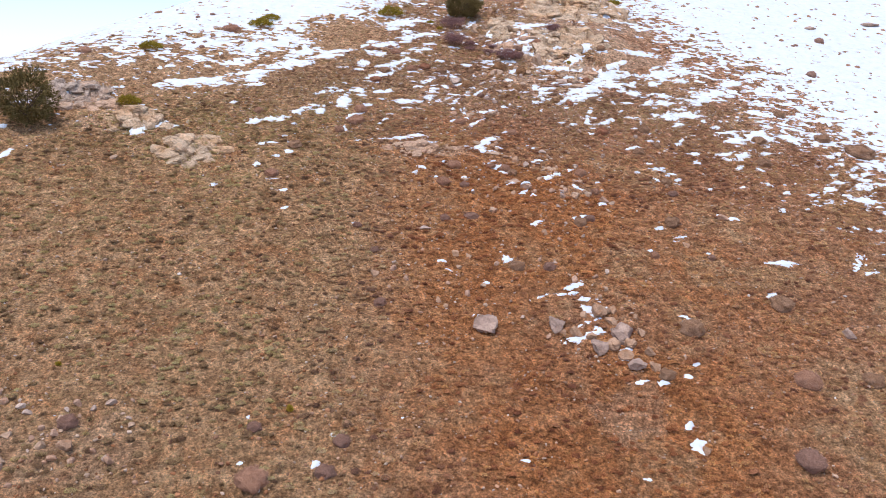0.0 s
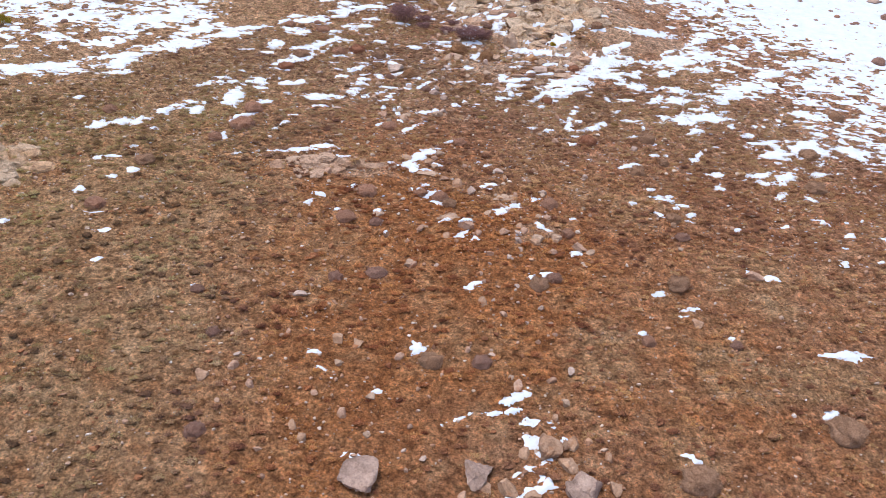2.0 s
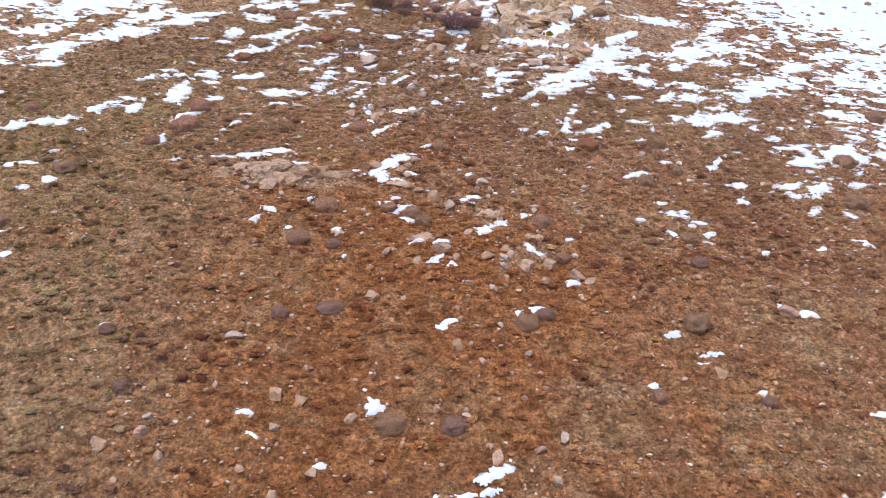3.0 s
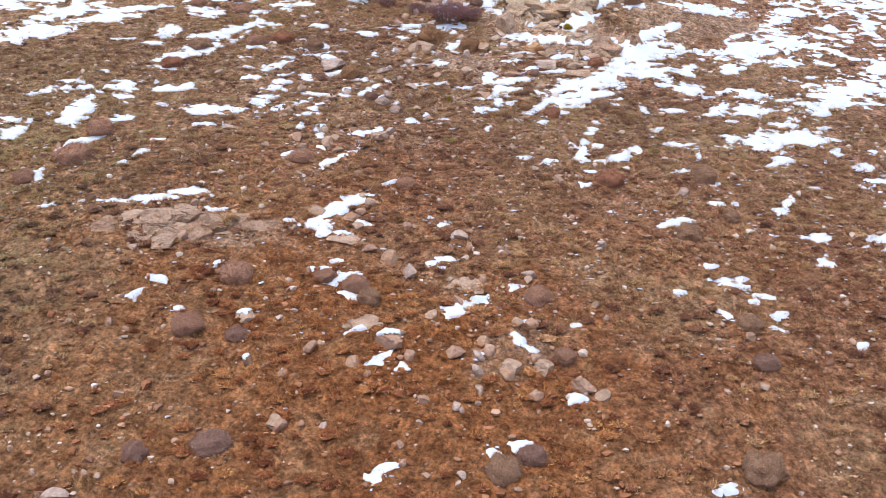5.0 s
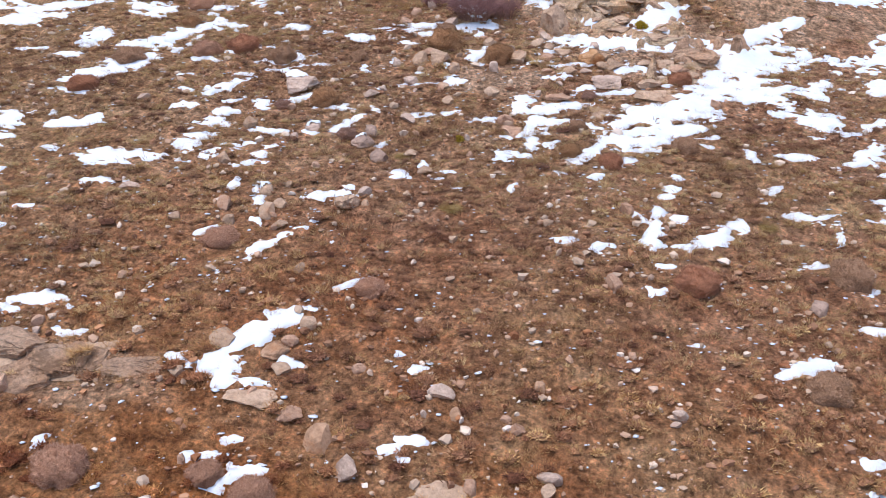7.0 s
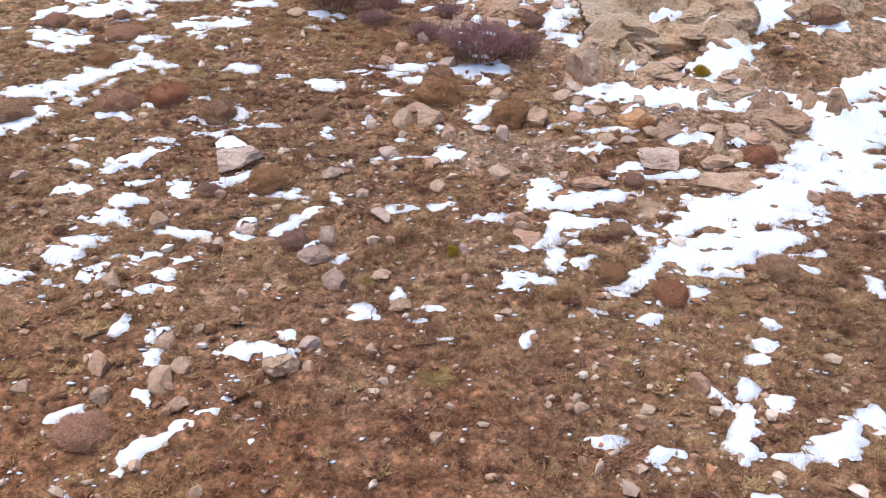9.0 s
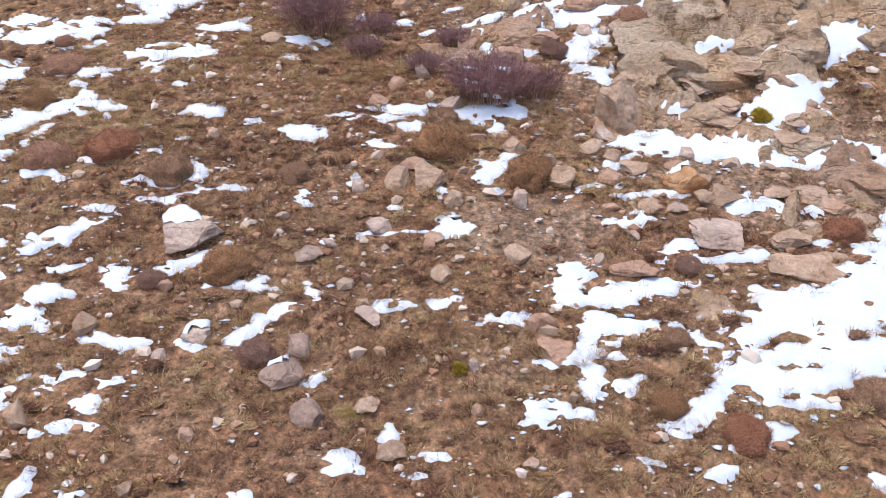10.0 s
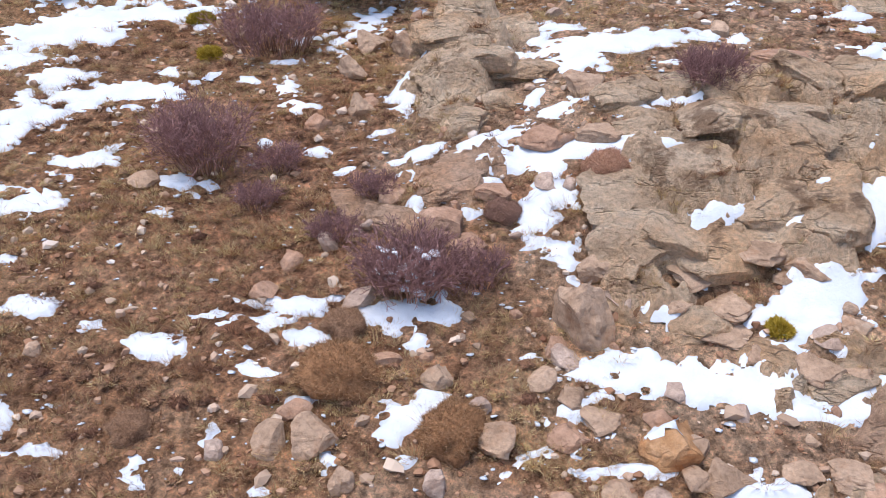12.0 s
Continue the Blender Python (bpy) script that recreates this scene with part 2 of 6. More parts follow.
def grass_material(name="dry_grass", matted=False):
    m, n, l, b = material(name, 0.9, 0.12)
    att = n.new("ShaderNodeAttribute")
    att.attribute_name = "tone"
    c = steps(n, l, att.outputs["Fac"], (0.0, (0.17, 0.085, 0.058)), (0.3, (0.35, 0.195, 0.12)), (0.6, (0.5, 0.325, 0.195)), (0.85, (0.54, 0.385, 0.19)), (1.0, (0.62, 0.475, 0.25)))
    geo = n.new("ShaderNodeNewGeometry")
    c = mix(n, l, 0.7, c, steps(n, l, geo.outputs["Random Per Island"], (0.0, grey(0.72)), (1.0, grey(1.25))), "MULTIPLY")
    red = n.new("ShaderNodeAttribute")
    red.attribute_name = "rust"
    faded = n.new("ShaderNodeMath")
    faded.operation = "MULTIPLY"
    faded.inputs[1].default_value = -1.0
    l.new(red.outputs["Fac"], faded.inputs[0])
    c = mix(n, l, faded.outputs[0], c, mix(n, l, 1.0, c, (0.84, 0.97, 0.78), "MULTIPLY"))
    c = mix(n, l, red.outputs["Fac"], c, mix(n, l, 1.0, c, (1.15, 0.72, 0.42), "MULTIPLY"))
    if matted:
        fibre = noise_tex(n, l, geo.outputs["Position"], 26.0, 5.0, 0.75)
        c = mix(n, l, 0.9, c, steps(n, l, fibre, (0.36, grey(0.35)), (0.5, grey(0.9)), (0.64, grey(1.5))), "MULTIPLY")
        bump(n, l, b, fibre, 1.0, 0.06)
    l.new(c, b.inputs["Base Color"])
    return m


GRASS, MAT = grass_material(), grass_material("matted_grass", True)
GRAVEL = island_material("loose_stones", (0.0, (0.2, 0.1, 0.06)), (0.45, (0.34, 0.19, 0.115)), (0.85, (0.43, 0.285, 0.195)), (0.97, (0.52, 0.4, 0.31)), (1.0, (0.66, 0.6, 0.54)))
PALE = island_material("pale_stones", (0.0, (0.34, 0.24, 0.17)), (0.5, (0.5, 0.385, 0.29)), (0.9, (0.62, 0.51, 0.41)), (1.0, (0.72, 0.66, 0.6)))
CLODS = island_material("earth_clods", (0.0, (0.18, 0.075, 0.038)), (0.5, (0.34, 0.15, 0.07)), (0.9, (0.44, 0.22, 0.115)), (1.0, (0.52, 0.34, 0.23)))
TWIGS = {
    "brown": island_material("brown_twigs", (0.0, (0.2, 0.115, 0.07)), (0.6, (0.39, 0.24, 0.15)), (1.0, (0.52, 0.35, 0.23))),
    "red": island_material("russet_twigs", (0.0, (0.2, 0.088, 0.052)), (0.6, (0.39, 0.185, 0.11)), (1.0, (0.52, 0.28, 0.18))),
    "gold": island_material("golden_twigs", (0.0, (0.2, 0.107, 0.053)), (0.6, (0.37, 0.215, 0.115)), (1.0, (0.52, 0.345, 0.2))),
    "purple": island_material("mauve_twigs", (0.0, (0.25, 0.135, 0.09)), (0.6, (0.46, 0.265, 0.175)), (1.0, (0.58, 0.37, 0.26))),
    "dark": island_material("dark_twigs", (0.0, (0.18, 0.1, 0.075)), (0.6, (0.34, 0.2, 0.15)), (1.0, (0.46, 0.3, 0.23))),
    "bare": island_material("bare_purple_twigs", (0.0, (0.15, 0.08, 0.078)), (0.6, (0.29, 0.16, 0.152)), (1.0, (0.45, 0.275, 0.255))),
    "straw": island_material("straw_blades", (0.0, (0.3, 0.19, 0.07)), (0.6, (0.5, 0.36, 0.15)), (1.0, (0.64, 0.5, 0.25))),
}
CORES = {k: core_material(k + "_thicket", a, c2) for k, a, c2 in (
    ("brown", (0.2, 0.115, 0.07), (0.42, 0.26, 0.165)), ("red", (0.19, 0.085, 0.05), (0.41, 0.195, 0.115)),
    ("gold", (0.19, 0.095, 0.048), (0.4, 0.222, 0.115)), ("purple", (0.23, 0.125, 0.08), (0.47, 0.27, 0.18)),
    ("dark", (0.16, 0.093, 0.07), (0.36, 0.215, 0.16)), ("straw", (0.09, 0.065, 0.025), (0.22, 0.165, 0.07)))}
BEDROCK = {
    "tan": bedrock_material("tan_bedrock", (0.5, 0.36, 0.24), (0.69, 0.52, 0.36), (0.8, 0.65, 0.48)),
    "red": bedrock_material("reddish_bedrock", (0.42, 0.265, 0.18), (0.62, 0.42, 0.29), (0.73, 0.53, 0.39)),
    "grey": bedrock_material("grey_bedrock", (0.38, 0.29, 0.23), (0.58, 0.46, 0.37), (0.7, 0.58, 0.48)),
}
BARK = core_material("grey_bark", (0.07, 0.05, 0.04), (0.16, 0.12, 0.1))
LEAVES = {
    "green": island_material("juniper_sprays", (0.0, (0.1, 0.08, 0.03)), (0.6, (0.2, 0.155, 0.06)), (1.0, (0.32, 0.24, 0.105))),
    "moss": island_material("olive_sprays", (0.0, (0.23, 0.175, 0.02)), (0.6, (0.42, 0.32, 0.045)), (1.0, (0.55, 0.43, 0.09))),
    "yellow": island_material("yellow_green_sprays", (0.0, (0.26, 0.19, 0.025)), (0.6, (0.5, 0.37, 0.05)), (1.0, (0.65, 0.5, 0.1))),
}

# ---- ground: one sheet to the horizon ----
def spaced(lo, a, b, hi, near, mid, far):
    """Grid lines: near metres apart between a and b, mid out to lo and hi, growing to far."""
    inner = np.arange(a, b, near)
    left, right = np.arange(lo, a, mid), np.arange(b, hi, mid)
    grow = [hi]
    while grow[-1] < far:
        grow.append(grow[-1] + 0.3 + (grow[-1] - hi) * 0.12)
    back = [lo]
    while back[-1] > -far:
        back.append(back[-1] - 0.3 - (lo - back[-1]) * 0.12)
    return np.array(back[:0:-1] + list(left) + list(inner) + list(right) + grow)


def grid_faces(nx, ny):
    i = (np.arange(ny - 1)[:, None] * nx + np.arange(nx - 1)[None]).ravel()
    return np.stack([i, i + 1, i + nx + 1, i + nx], 1)


# bare stony earth round the bedrock: x, y, half length, half width, share
STONY_GROUND = [(8.5, 38.6, 1.5, 2.0, 0.3), (-15.5, 33.6, 3.0, 2.0, 0.3), (6.5, 71.0, 1.8, 1.0, 0.8), (10.40, 78.37, 5.2, 4.8, 0.85), (5.12, 79.14, 2.3, 3.2, 0.8), (10.59, 73.97, 4.6, 2.2, 0.75), (7.22, 74.76, 2.4, 2.2, 0.5), (-1.2, 59.5, 3.0, 0.75, 0.5),
                (8.2, 56.2, 1.5, 1.0, 0.5), (15.78, 75.92, 4.5, 1.6, 0.75), (9.33, 81.17, 5.5, 2.4, 0.85), (15.24, 82.27, 4.0, 2.5, 0.7), (4.5, 74.2, 1.6, 0.8, 0.4), (-16.3, 57.1, 2.2, 2.0, 0.35), (-21.0, 59.8, 3.4, 1.6, 0.6)]
gx = spaced(-42, -8, 16, 50, 0.18, 0.36, 2600)
gy = spaced(22, 56, 85, 106, 0.18, 0.28, 2600)
GX, GY = np.meshgrid(gx, gy)
ground_me = mesh_np("ground", np.stack([GX.ravel(), GY.ravel(), ground_z(GX, GY).ravel()], 1), grid_faces(len(gx), len(gy)))


def rust_at(x, y):
    """Share of rust-red earth in the soil."""
    r = np.exp(-(((x - 4.5 + 0.12 * (y - 50)) / 12.5) ** 2)) * ramp(y, 18, 40) * (1 - ramp(y + 0.25 * (x - 3), 56, 67))
    r = r + 0.8 * np.exp(-(((x + 16) / 5.0) ** 2) - (((y - 32.5) / 3.0) ** 2))
    return np.clip(r * (1.15 + 1.3 * fbm(x / 5, y / 5, 51, 4)), 0, 1)


rustiness = rust_at(GX, GY)
oliveness = np.clip(ramp(-GX, -3, 11) * 1.0 + 0.3 * (1 - ramp(GY, 52, 64)) + 0.75 * ramp(fbm(GX / 4.5, GY / 4.5, 61, 4), 0.0, 0.35) * (0.35 + 0.65 * ramp(GX + GY * 0.2, 14, 24)), 0, 1)


def stony_at(x, y):
    """Share of bare, pale, stony earth."""
    s = 0.22 * ramp(y, 60, 69)
    for cx, cy, a, b, most in STONY_GROUND:
        q = np.hypot((x - cx) / a, (y - cy) / b)
        s = np.maximum(s, most * ramp(1.1 - q + 0.75 * fbm(x / 1.4, y / 1.1, 57, 4), 0.0, 0.5))
    return s


stoniness = stony_at(GX, GY)
soil = ground_me.attributes.new("soil", "FLOAT_COLOR", "POINT")
soil.data.foreach_set("color", np.stack([rustiness.ravel(), oliveness.ravel(), stoniness.ravel(), 1 - 0.4 * ramp(GY, 60, 69).ravel()], 1).astype(np.float32).ravel())
ground = part("ground", ground_me, SOIL)
tagged(ground, "stony rust-brown mountain slope with dry grass and soil", "ground", kind="structure")

# ---- bare bedrock ----
# bedrock: x, y, half length, half width, turn, height, stone, size of facets
OUTCROPS = [
    (10.68, 77.37, 3.3, 2.4, 12, 0.3, "tan", 0.9),
    (8.77, 75.81, 1.5, 1.0, 20, 0.35, "tan", 0.7),
    (4.81, 79.45, 1.4, 1.9, 10, 0.45, "tan", 0.8),
    (12.43, 85.68, 5.5, 3.0, 10, 0.25, "tan", 1.3),
    (10.59, 73.97, 1.3, 0.7, 15, 0.25, "tan", 0.6),
    (12.3, 73.6, 1.4, 0.8, 10, 0.2, "red", 0.6),
    (-26.0, 62.5, 3.4, 1.5, 15, 0.5, "grey", 0.7),
    (5.11, 76.33, 1.5, 0.9, 10, 0.16, "red", 0.6),
    (8.59, 74.82, 1.0, 0.6, 15, 0.3, "tan", 0.5),
    (11.3, 72.3, 1.1, 0.5, 10, 0.18, "tan", 0.5),
    (-1.3, 59.5, 2.5, 0.65, 6, 0.22, "red", 0.5),
    (-20.4, 59.7, 2.1, 1.3, 10, 0.6, "tan", 0.6),
    (-16.3, 57.1, 2.1, 1.9, 0, 0.25, "tan", 0.6),
    (-23.6, 61.6, 1.6, 0.7, 10, 0.2, "red", 0.5),
]
NOOKS, BEDS = [], []


def bed_top(x, y):
    """Height of the bare bedrock, far below the ground where there is none."""
    top = np.full(np.shape(x), -99.0)
    for bed in BEDS:
        (c, s), (cx, cy), (ha, hb), z = bed["turn"], bed["mid"], bed["half"], bed["z"]
        u, v = (x - cx) * c + (y - cy) * s, (y - cy) * c - (x - cx) * s
        i = np.rint((u + ha) / (2 * ha) * (z.shape[1] - 1)).astype(int)
        j = np.rint((v + hb) / (2 * hb) * (z.shape[0] - 1)).astype(int)
        ok = (i >= 0) & (i < z.shape[1]) & (j >= 0) & (j < z.shape[0])
        top = np.where(ok, np.maximum(top, z[np.clip(j, 0, z.shape[0] - 1), np.clip(i, 0, z.shape[1] - 1)]), top)
    return top


def outcrop(seed, cx, cy, a, b, turn, high, stone, cell=0.9, fine=0.06):
    """Bare bedrock coming through the slope, broken into tilted, stepped facets with open joints."""
    rng = np.random.RandomState(seed)
    n = int(2.9 * a / fine) + 1, int(2.9 * b / fine) + 1
    U, V = np.meshgrid(np.linspace(-1.45 * a, 1.45 * a, n[0]), np.linspace(-1.45 * b, 1.45 * b, n[1]))
    c, s = math.cos(radians(turn)), math.sin(radians(turn))
    X, Y = cx + c * U - s * V, cy + s * U + c * V
    q = np.hypot(U / a, V / b) + 0.45 * fbm(X / 1.1, Y / 1.1, seed, 4)
    body = ramp(1.0 - q, 0.0, 0.4) * (1 - 0.6 * ramp(fbm(X / 1.0, Y / 0.7, seed + 15, 3), 0.22, 0.4))
    count = max(4, int(4 * a * b / cell**2))
    seeds = np.stack([rng.uniform(-a, a, count), rng.uniform(-b, b, count)], 1)
    tilt = rng.normal(0, 0.34, (count, 2))
    rise = rng.uniform(-0.5, 0.5, count)
    wu, wv = U + 0.3 * fbm(X / 0.8, Y / 0.8, seed + 3, 3), V + 0.3 * fbm(X / 0.8, Y / 0.8, seed + 7, 3)
    d1 = np.full(U.shape, 1e9)
    d2, which = d1.copy(), np.zeros(U.shape, int)
    for k, (su, sv) in enumerate(seeds):
        d = np.hypot(wu - su, (wv - sv) * 1.7)
        d2 = np.where(d < d1, d1, np.minimum(d2, d))
        which = np.where(d < d1, k, which)
        d1 = np.minimum(d1, d)
    e1 = np.full(U.shape, 1e9)
    e2, small = e1.copy(), np.zeros(U.shape, int)
    bits = np.stack([rng.uniform(-a, a, 4 * count), rng.uniform(-b, b, 4 * count)], 1)
    for k, (su, sv) in enumerate(bits):
        d = np.hypot(wu - su, (wv - sv) * 1.5)
        e2 = np.where(d < e1, e1, np.minimum(e2, d))
        small = np.where(d < e1, k, small)
        e1 = np.minimum(e1, d)
    chip = rng.uniform(-0.5, 0.5, 4 * count)[small]
    joint = np.maximum(np.exp(-(((d2 - d1) / 0.08) ** 2)), 0.55 * np.exp(-(((e2 - e1) / 0.045) ** 2)))
    face = tilt[which, 0] * (U - seeds[which, 0]) + tilt[which, 1] * (V - seeds[which, 1]) + 0.16 * rise[which] + 0.1 * chip
    Z = hill(X, Y) - 0.25 + body * (0.6 * high + 0.27 + 0.6 * face) - 0.2 * joint * body + (0.03 * fbm(X / 0.3, Y / 0.3, seed + 11, 3) + 0.3 * fbm(X / 1.3, Y / 0.8, seed + 12, 4)) * body
    step = (V + 0.35 * U + 0.55 * fbm(X / 1.3, Y / 1.3, seed + 21, 4)) / (0.75 * cell + 0.1)
    saw = step - np.floor(step)
    ledge = ramp(saw, 0.0, 0.13) - saw
    Z = Z + 0.55 * cell * ledge * body * (0.45 + 0.55 * ramp(fbm(X / 2.1, Y / 1.7, seed + 23, 2), -0.3, 0.3))
    nook = np.flatnonzero((joint > 0.6) & (body > 0.35))
    nook = rng.choice(nook, min(len(nook), int(60 * a * b)), replace=False) if len(nook) else nook
    NOOKS.extend(zip(X.ravel()[nook], Y.ravel()[nook], Z.ravel()[nook] + 0.05))
    BEDS.append({"turn": (c, s), "mid": (cx, cy), "half": (1.45 * a, 1.45 * b), "z": np.where(body > 0.02, Z, -99.0)})
    f = grid_faces(*n)
    keep = (body > 0.001).ravel()
    f = f[keep[f].any(1)]
    used, flat = np.unique(f, return_inverse=True)
    P = np.stack([X.ravel(), Y.ravel(), Z.ravel()], 1)[used]
    me = mesh_np("rock_outcrop", P, flat.reshape(f.shape), False)
    me.materials.append(BEDROCK[stone])
    ob = new("rock_outcrop", me)
    BEDS[-1]["ob"] = ob
    return tagged(ob, "cracked pale limestone bedrock outcrop in the hillside", "rock", "bedrock outcrops")


for i, row in enumerate(OUTCROPS):
    outcrop(700 + 31 * i, *row)


# ---- snow ----
# Lying patches: x, y, half length, half width, turn in degrees.
SNOW_1 = [
    (-8.20, 34.04, 0.16, 0.11, 16), (-5.12, 34.29, 0.19, 0.18, -63), (8.64, 34.80, 0.18, 0.13, 27), (18.54, 35.14, 0.22, 0.13, 39),
    (17.25, 35.21, 0.16, 0.08, 16), (3.58, 35.28, 0.12, 0.07, 11), (-15.90, 35.34, 0.10, 0.08, -32), (-16.17, 35.61, 0.22, 0.09, 18),
    (-4.47, 35.78, 0.19, 0.15, 5), (-8.31, 36.35, 0.13, 0.12, -42), (-1.50, 36.94, 0.20, 0.08, 7), (11.45, 36.95, 0.28, 0.25, 44),
    (11.21, 38.01, 0.14, 0.10, 40), (9.38, 40.14, 0.45, 0.19, 23), (10.35, 40.18, 0.33, 0.13, 22), (11.91, 40.85, 0.20, 0.15, 64),
    (8.76, 41.51, 0.50, 0.19, 33), (12.49, 41.86, 0.14, 0.09, 43), (20.81, 42.20, 0.22, 0.18, -8),
]
SNOW_2 = [
    (9.20, 42.39, 0.32, 0.14, 25), (6.58, 42.79, 0.36, 0.12, 8), (7.49, 43.21, 0.48, 0.18, 23), (8.01, 43.76, 0.28, 0.26, -32),
    (1.82, 43.83, 0.29, 0.12, 9), (7.99, 44.58, 0.70, 0.35, 50), (12.79, 45.04, 0.31, 0.21, 17), (7.48, 45.16, 0.34, 0.26, 46),
    (8.61, 45.18, 0.19, 0.08, 83), (7.56, 45.19, 0.33, 0.23, 16), (5.26, 45.73, 0.35, 0.07, 29), (7.92, 45.91, 0.42, 0.17, 9),
    (6.25, 46.08, 0.30, 0.13, 15), (6.93, 46.26, 0.18, 0.07, 26), (2.33, 46.53, 0.13, 0.07, 27), (6.93, 46.72, 0.26, 0.15, 17),
    (0.72, 46.89, 0.13, 0.10, 42), (7.28, 46.97, 0.57, 0.15, 35), (0.31, 47.21, 0.23, 0.14, -24),
]
SNOW_3 = [
    (18.13, 47.47, 0.25, 0.15, 27), (-0.04, 48.02, 0.22, 0.07, 14), (3.62, 48.70, 0.21, 0.16, -88), (17.02, 49.67, 0.15, 0.06, 12),
    (-4.47, 49.67, 0.14, 0.06, 5), (24.82, 50.14, 0.40, 0.17, 24), (18.63, 50.30, 0.15, 0.08, 54), (19.29, 50.32, 0.60, 0.14, 9),
    (19.66, 50.37, 0.82, 0.19, 14), (12.06, 50.56, 0.23, 0.11, 32), (-5.07, 50.61, 0.15, 0.13, -28), (15.41, 50.63, 0.13, 0.09, 34),
    (24.40, 51.11, 0.69, 0.32, 57), (-9.30, 51.63, 0.16, 0.09, 22), (14.03, 51.74, 0.12, 0.05, 12), (5.69, 51.89, 0.18, 0.11, 12),
    (14.22, 52.17, 0.33, 0.10, 17), (5.68, 52.31, 0.37, 0.16, 25), (13.11, 52.92, 0.25, 0.15, -1),
]
SNOW_4 = [
    (7.93, 53.01, 0.16, 0.07, 11), (8.57, 53.31, 0.23, 0.15, -4), (-9.63, 53.40, 0.20, 0.12, 12), (-13.80, 53.48, 0.20, 0.18, -8),
    (13.44, 53.95, 0.25, 0.16, 36), (-10.42, 54.46, 0.42, 0.07, 8), (18.08, 54.55, 0.25, 0.12, 16), (16.26, 54.57, 0.19, 0.09, 31),
    (17.11, 54.72, 0.26, 0.12, 67), (-10.47, 54.81, 0.16, 0.09, 2), (9.95, 54.86, 0.18, 0.12, 22), (-27.00, 54.87, 0.35, 0.24, 70),
    (4.99, 55.17, 0.32, 0.11, 8), (5.63, 55.21, 0.16, 0.13, 2), (5.23, 55.50, 0.47, 0.13, 38), (7.44, 55.86, 0.14, 0.06, 32),
    (-11.74, 55.89, 0.17, 0.14, 85), (-26.26, 55.99, 0.35, 0.26, -10), (8.81, 56.14, 0.13, 0.12, 75),
]
SNOW_5 = [
    (4.41, 56.25, 0.27, 0.08, 23), (-0.49, 56.38, 0.15, 0.06, 6), (8.52, 56.40, 0.29, 0.13, -60), (-1.82, 56.71, 0.16, 0.05, 46),
    (14.55, 56.72, 0.12, 0.08, 35), (6.76, 57.10, 0.29, 0.14, 35), (-10.79, 57.13, 0.27, 0.16, 15), (8.64, 57.13, 0.17, 0.05, 10),
    (-2.51, 57.21, 0.11, 0.04, 38), (10.03, 57.23, 0.15, 0.04, 21), (-1.42, 57.39, 0.22, 0.11, 1), (3.78, 57.40, 0.42, 0.26, 4),
    (7.00, 57.42, 0.55, 0.21, 40), (17.47, 57.70, 0.14, 0.09, 40), (-9.99, 57.75, 0.35, 0.24, -2), (27.22, 57.82, 1.08, 0.42, -2),
    (15.31, 57.95, 0.15, 0.07, -14), (22.56, 58.11, 0.22, 0.12, 33), (0.06, 58.12, 0.17, 0.11, 38),
]
SNOW_6 = [
    (3.74, 58.15, 0.48, 0.25, 29), (14.08, 58.22, 0.30, 0.11, -25), (19.94, 58.26, 0.26, 0.14, 21), (2.92, 58.34, 0.28, 0.08, 15),
    (8.37, 58.37, 0.15, 0.11, 15), (-20.13, 58.44, 0.44, 0.14, 9), (15.45, 58.51, 0.21, 0.10, 17), (5.45, 58.62, 0.25, 0.09, 29),
    (-11.44, 58.64, 0.46, 0.11, 9), (3.31, 58.73, 0.13, 0.08, 4), (6.37, 58.79, 0.12, 0.06, 9), (25.59, 58.88, 0.53, 0.30, 44),
    (14.94, 58.92, 0.16, 0.10, 28), (5.96, 58.97, 0.37, 0.10, 16), (-10.23, 58.97, 0.26, 0.14, -64), (12.85, 58.99, 0.12, 0.06, 15),
    (-19.40, 59.08, 0.94, 0.28, 41), (6.37, 59.15, 0.25, 0.10, 9), (15.34, 59.20, 0.21, 0.06, -10),
]
SNOW_7 = [
    (-10.78, 59.41, 0.28, 0.11, 30), (14.44, 59.51, 0.23, 0.08, -2), (-17.86, 59.57, 0.45, 0.22, 21), (14.24, 59.71, 0.37, 0.11, 11),
    (-5.70, 59.75, 0.18, 0.11, 32), (2.76, 59.88, 0.20, 0.09, 7), (3.23, 59.92, 0.20, 0.05, 9), (13.97, 60.17, 0.13, 0.06, 16),
    (1.67, 60.23, 0.27, 0.12, 15), (-3.92, 60.28, 0.60, 0.09, 18), (2.35, 60.28, 0.47, 0.19, 8), (-0.71, 60.41, 0.17, 0.05, 8),
    (3.70, 60.46, 0.14, 0.05, 9), (21.67, 60.58, 0.28, 0.19, -13), (-3.04, 60.59, 1.02, 0.15, 17), (6.07, 60.60, 0.17, 0.05, 31),
    (20.24, 60.72, 0.33, 0.16, 38), (17.30, 60.79, 0.27, 0.18, 40), (2.75, 60.84, 0.35, 0.27, 51),
]
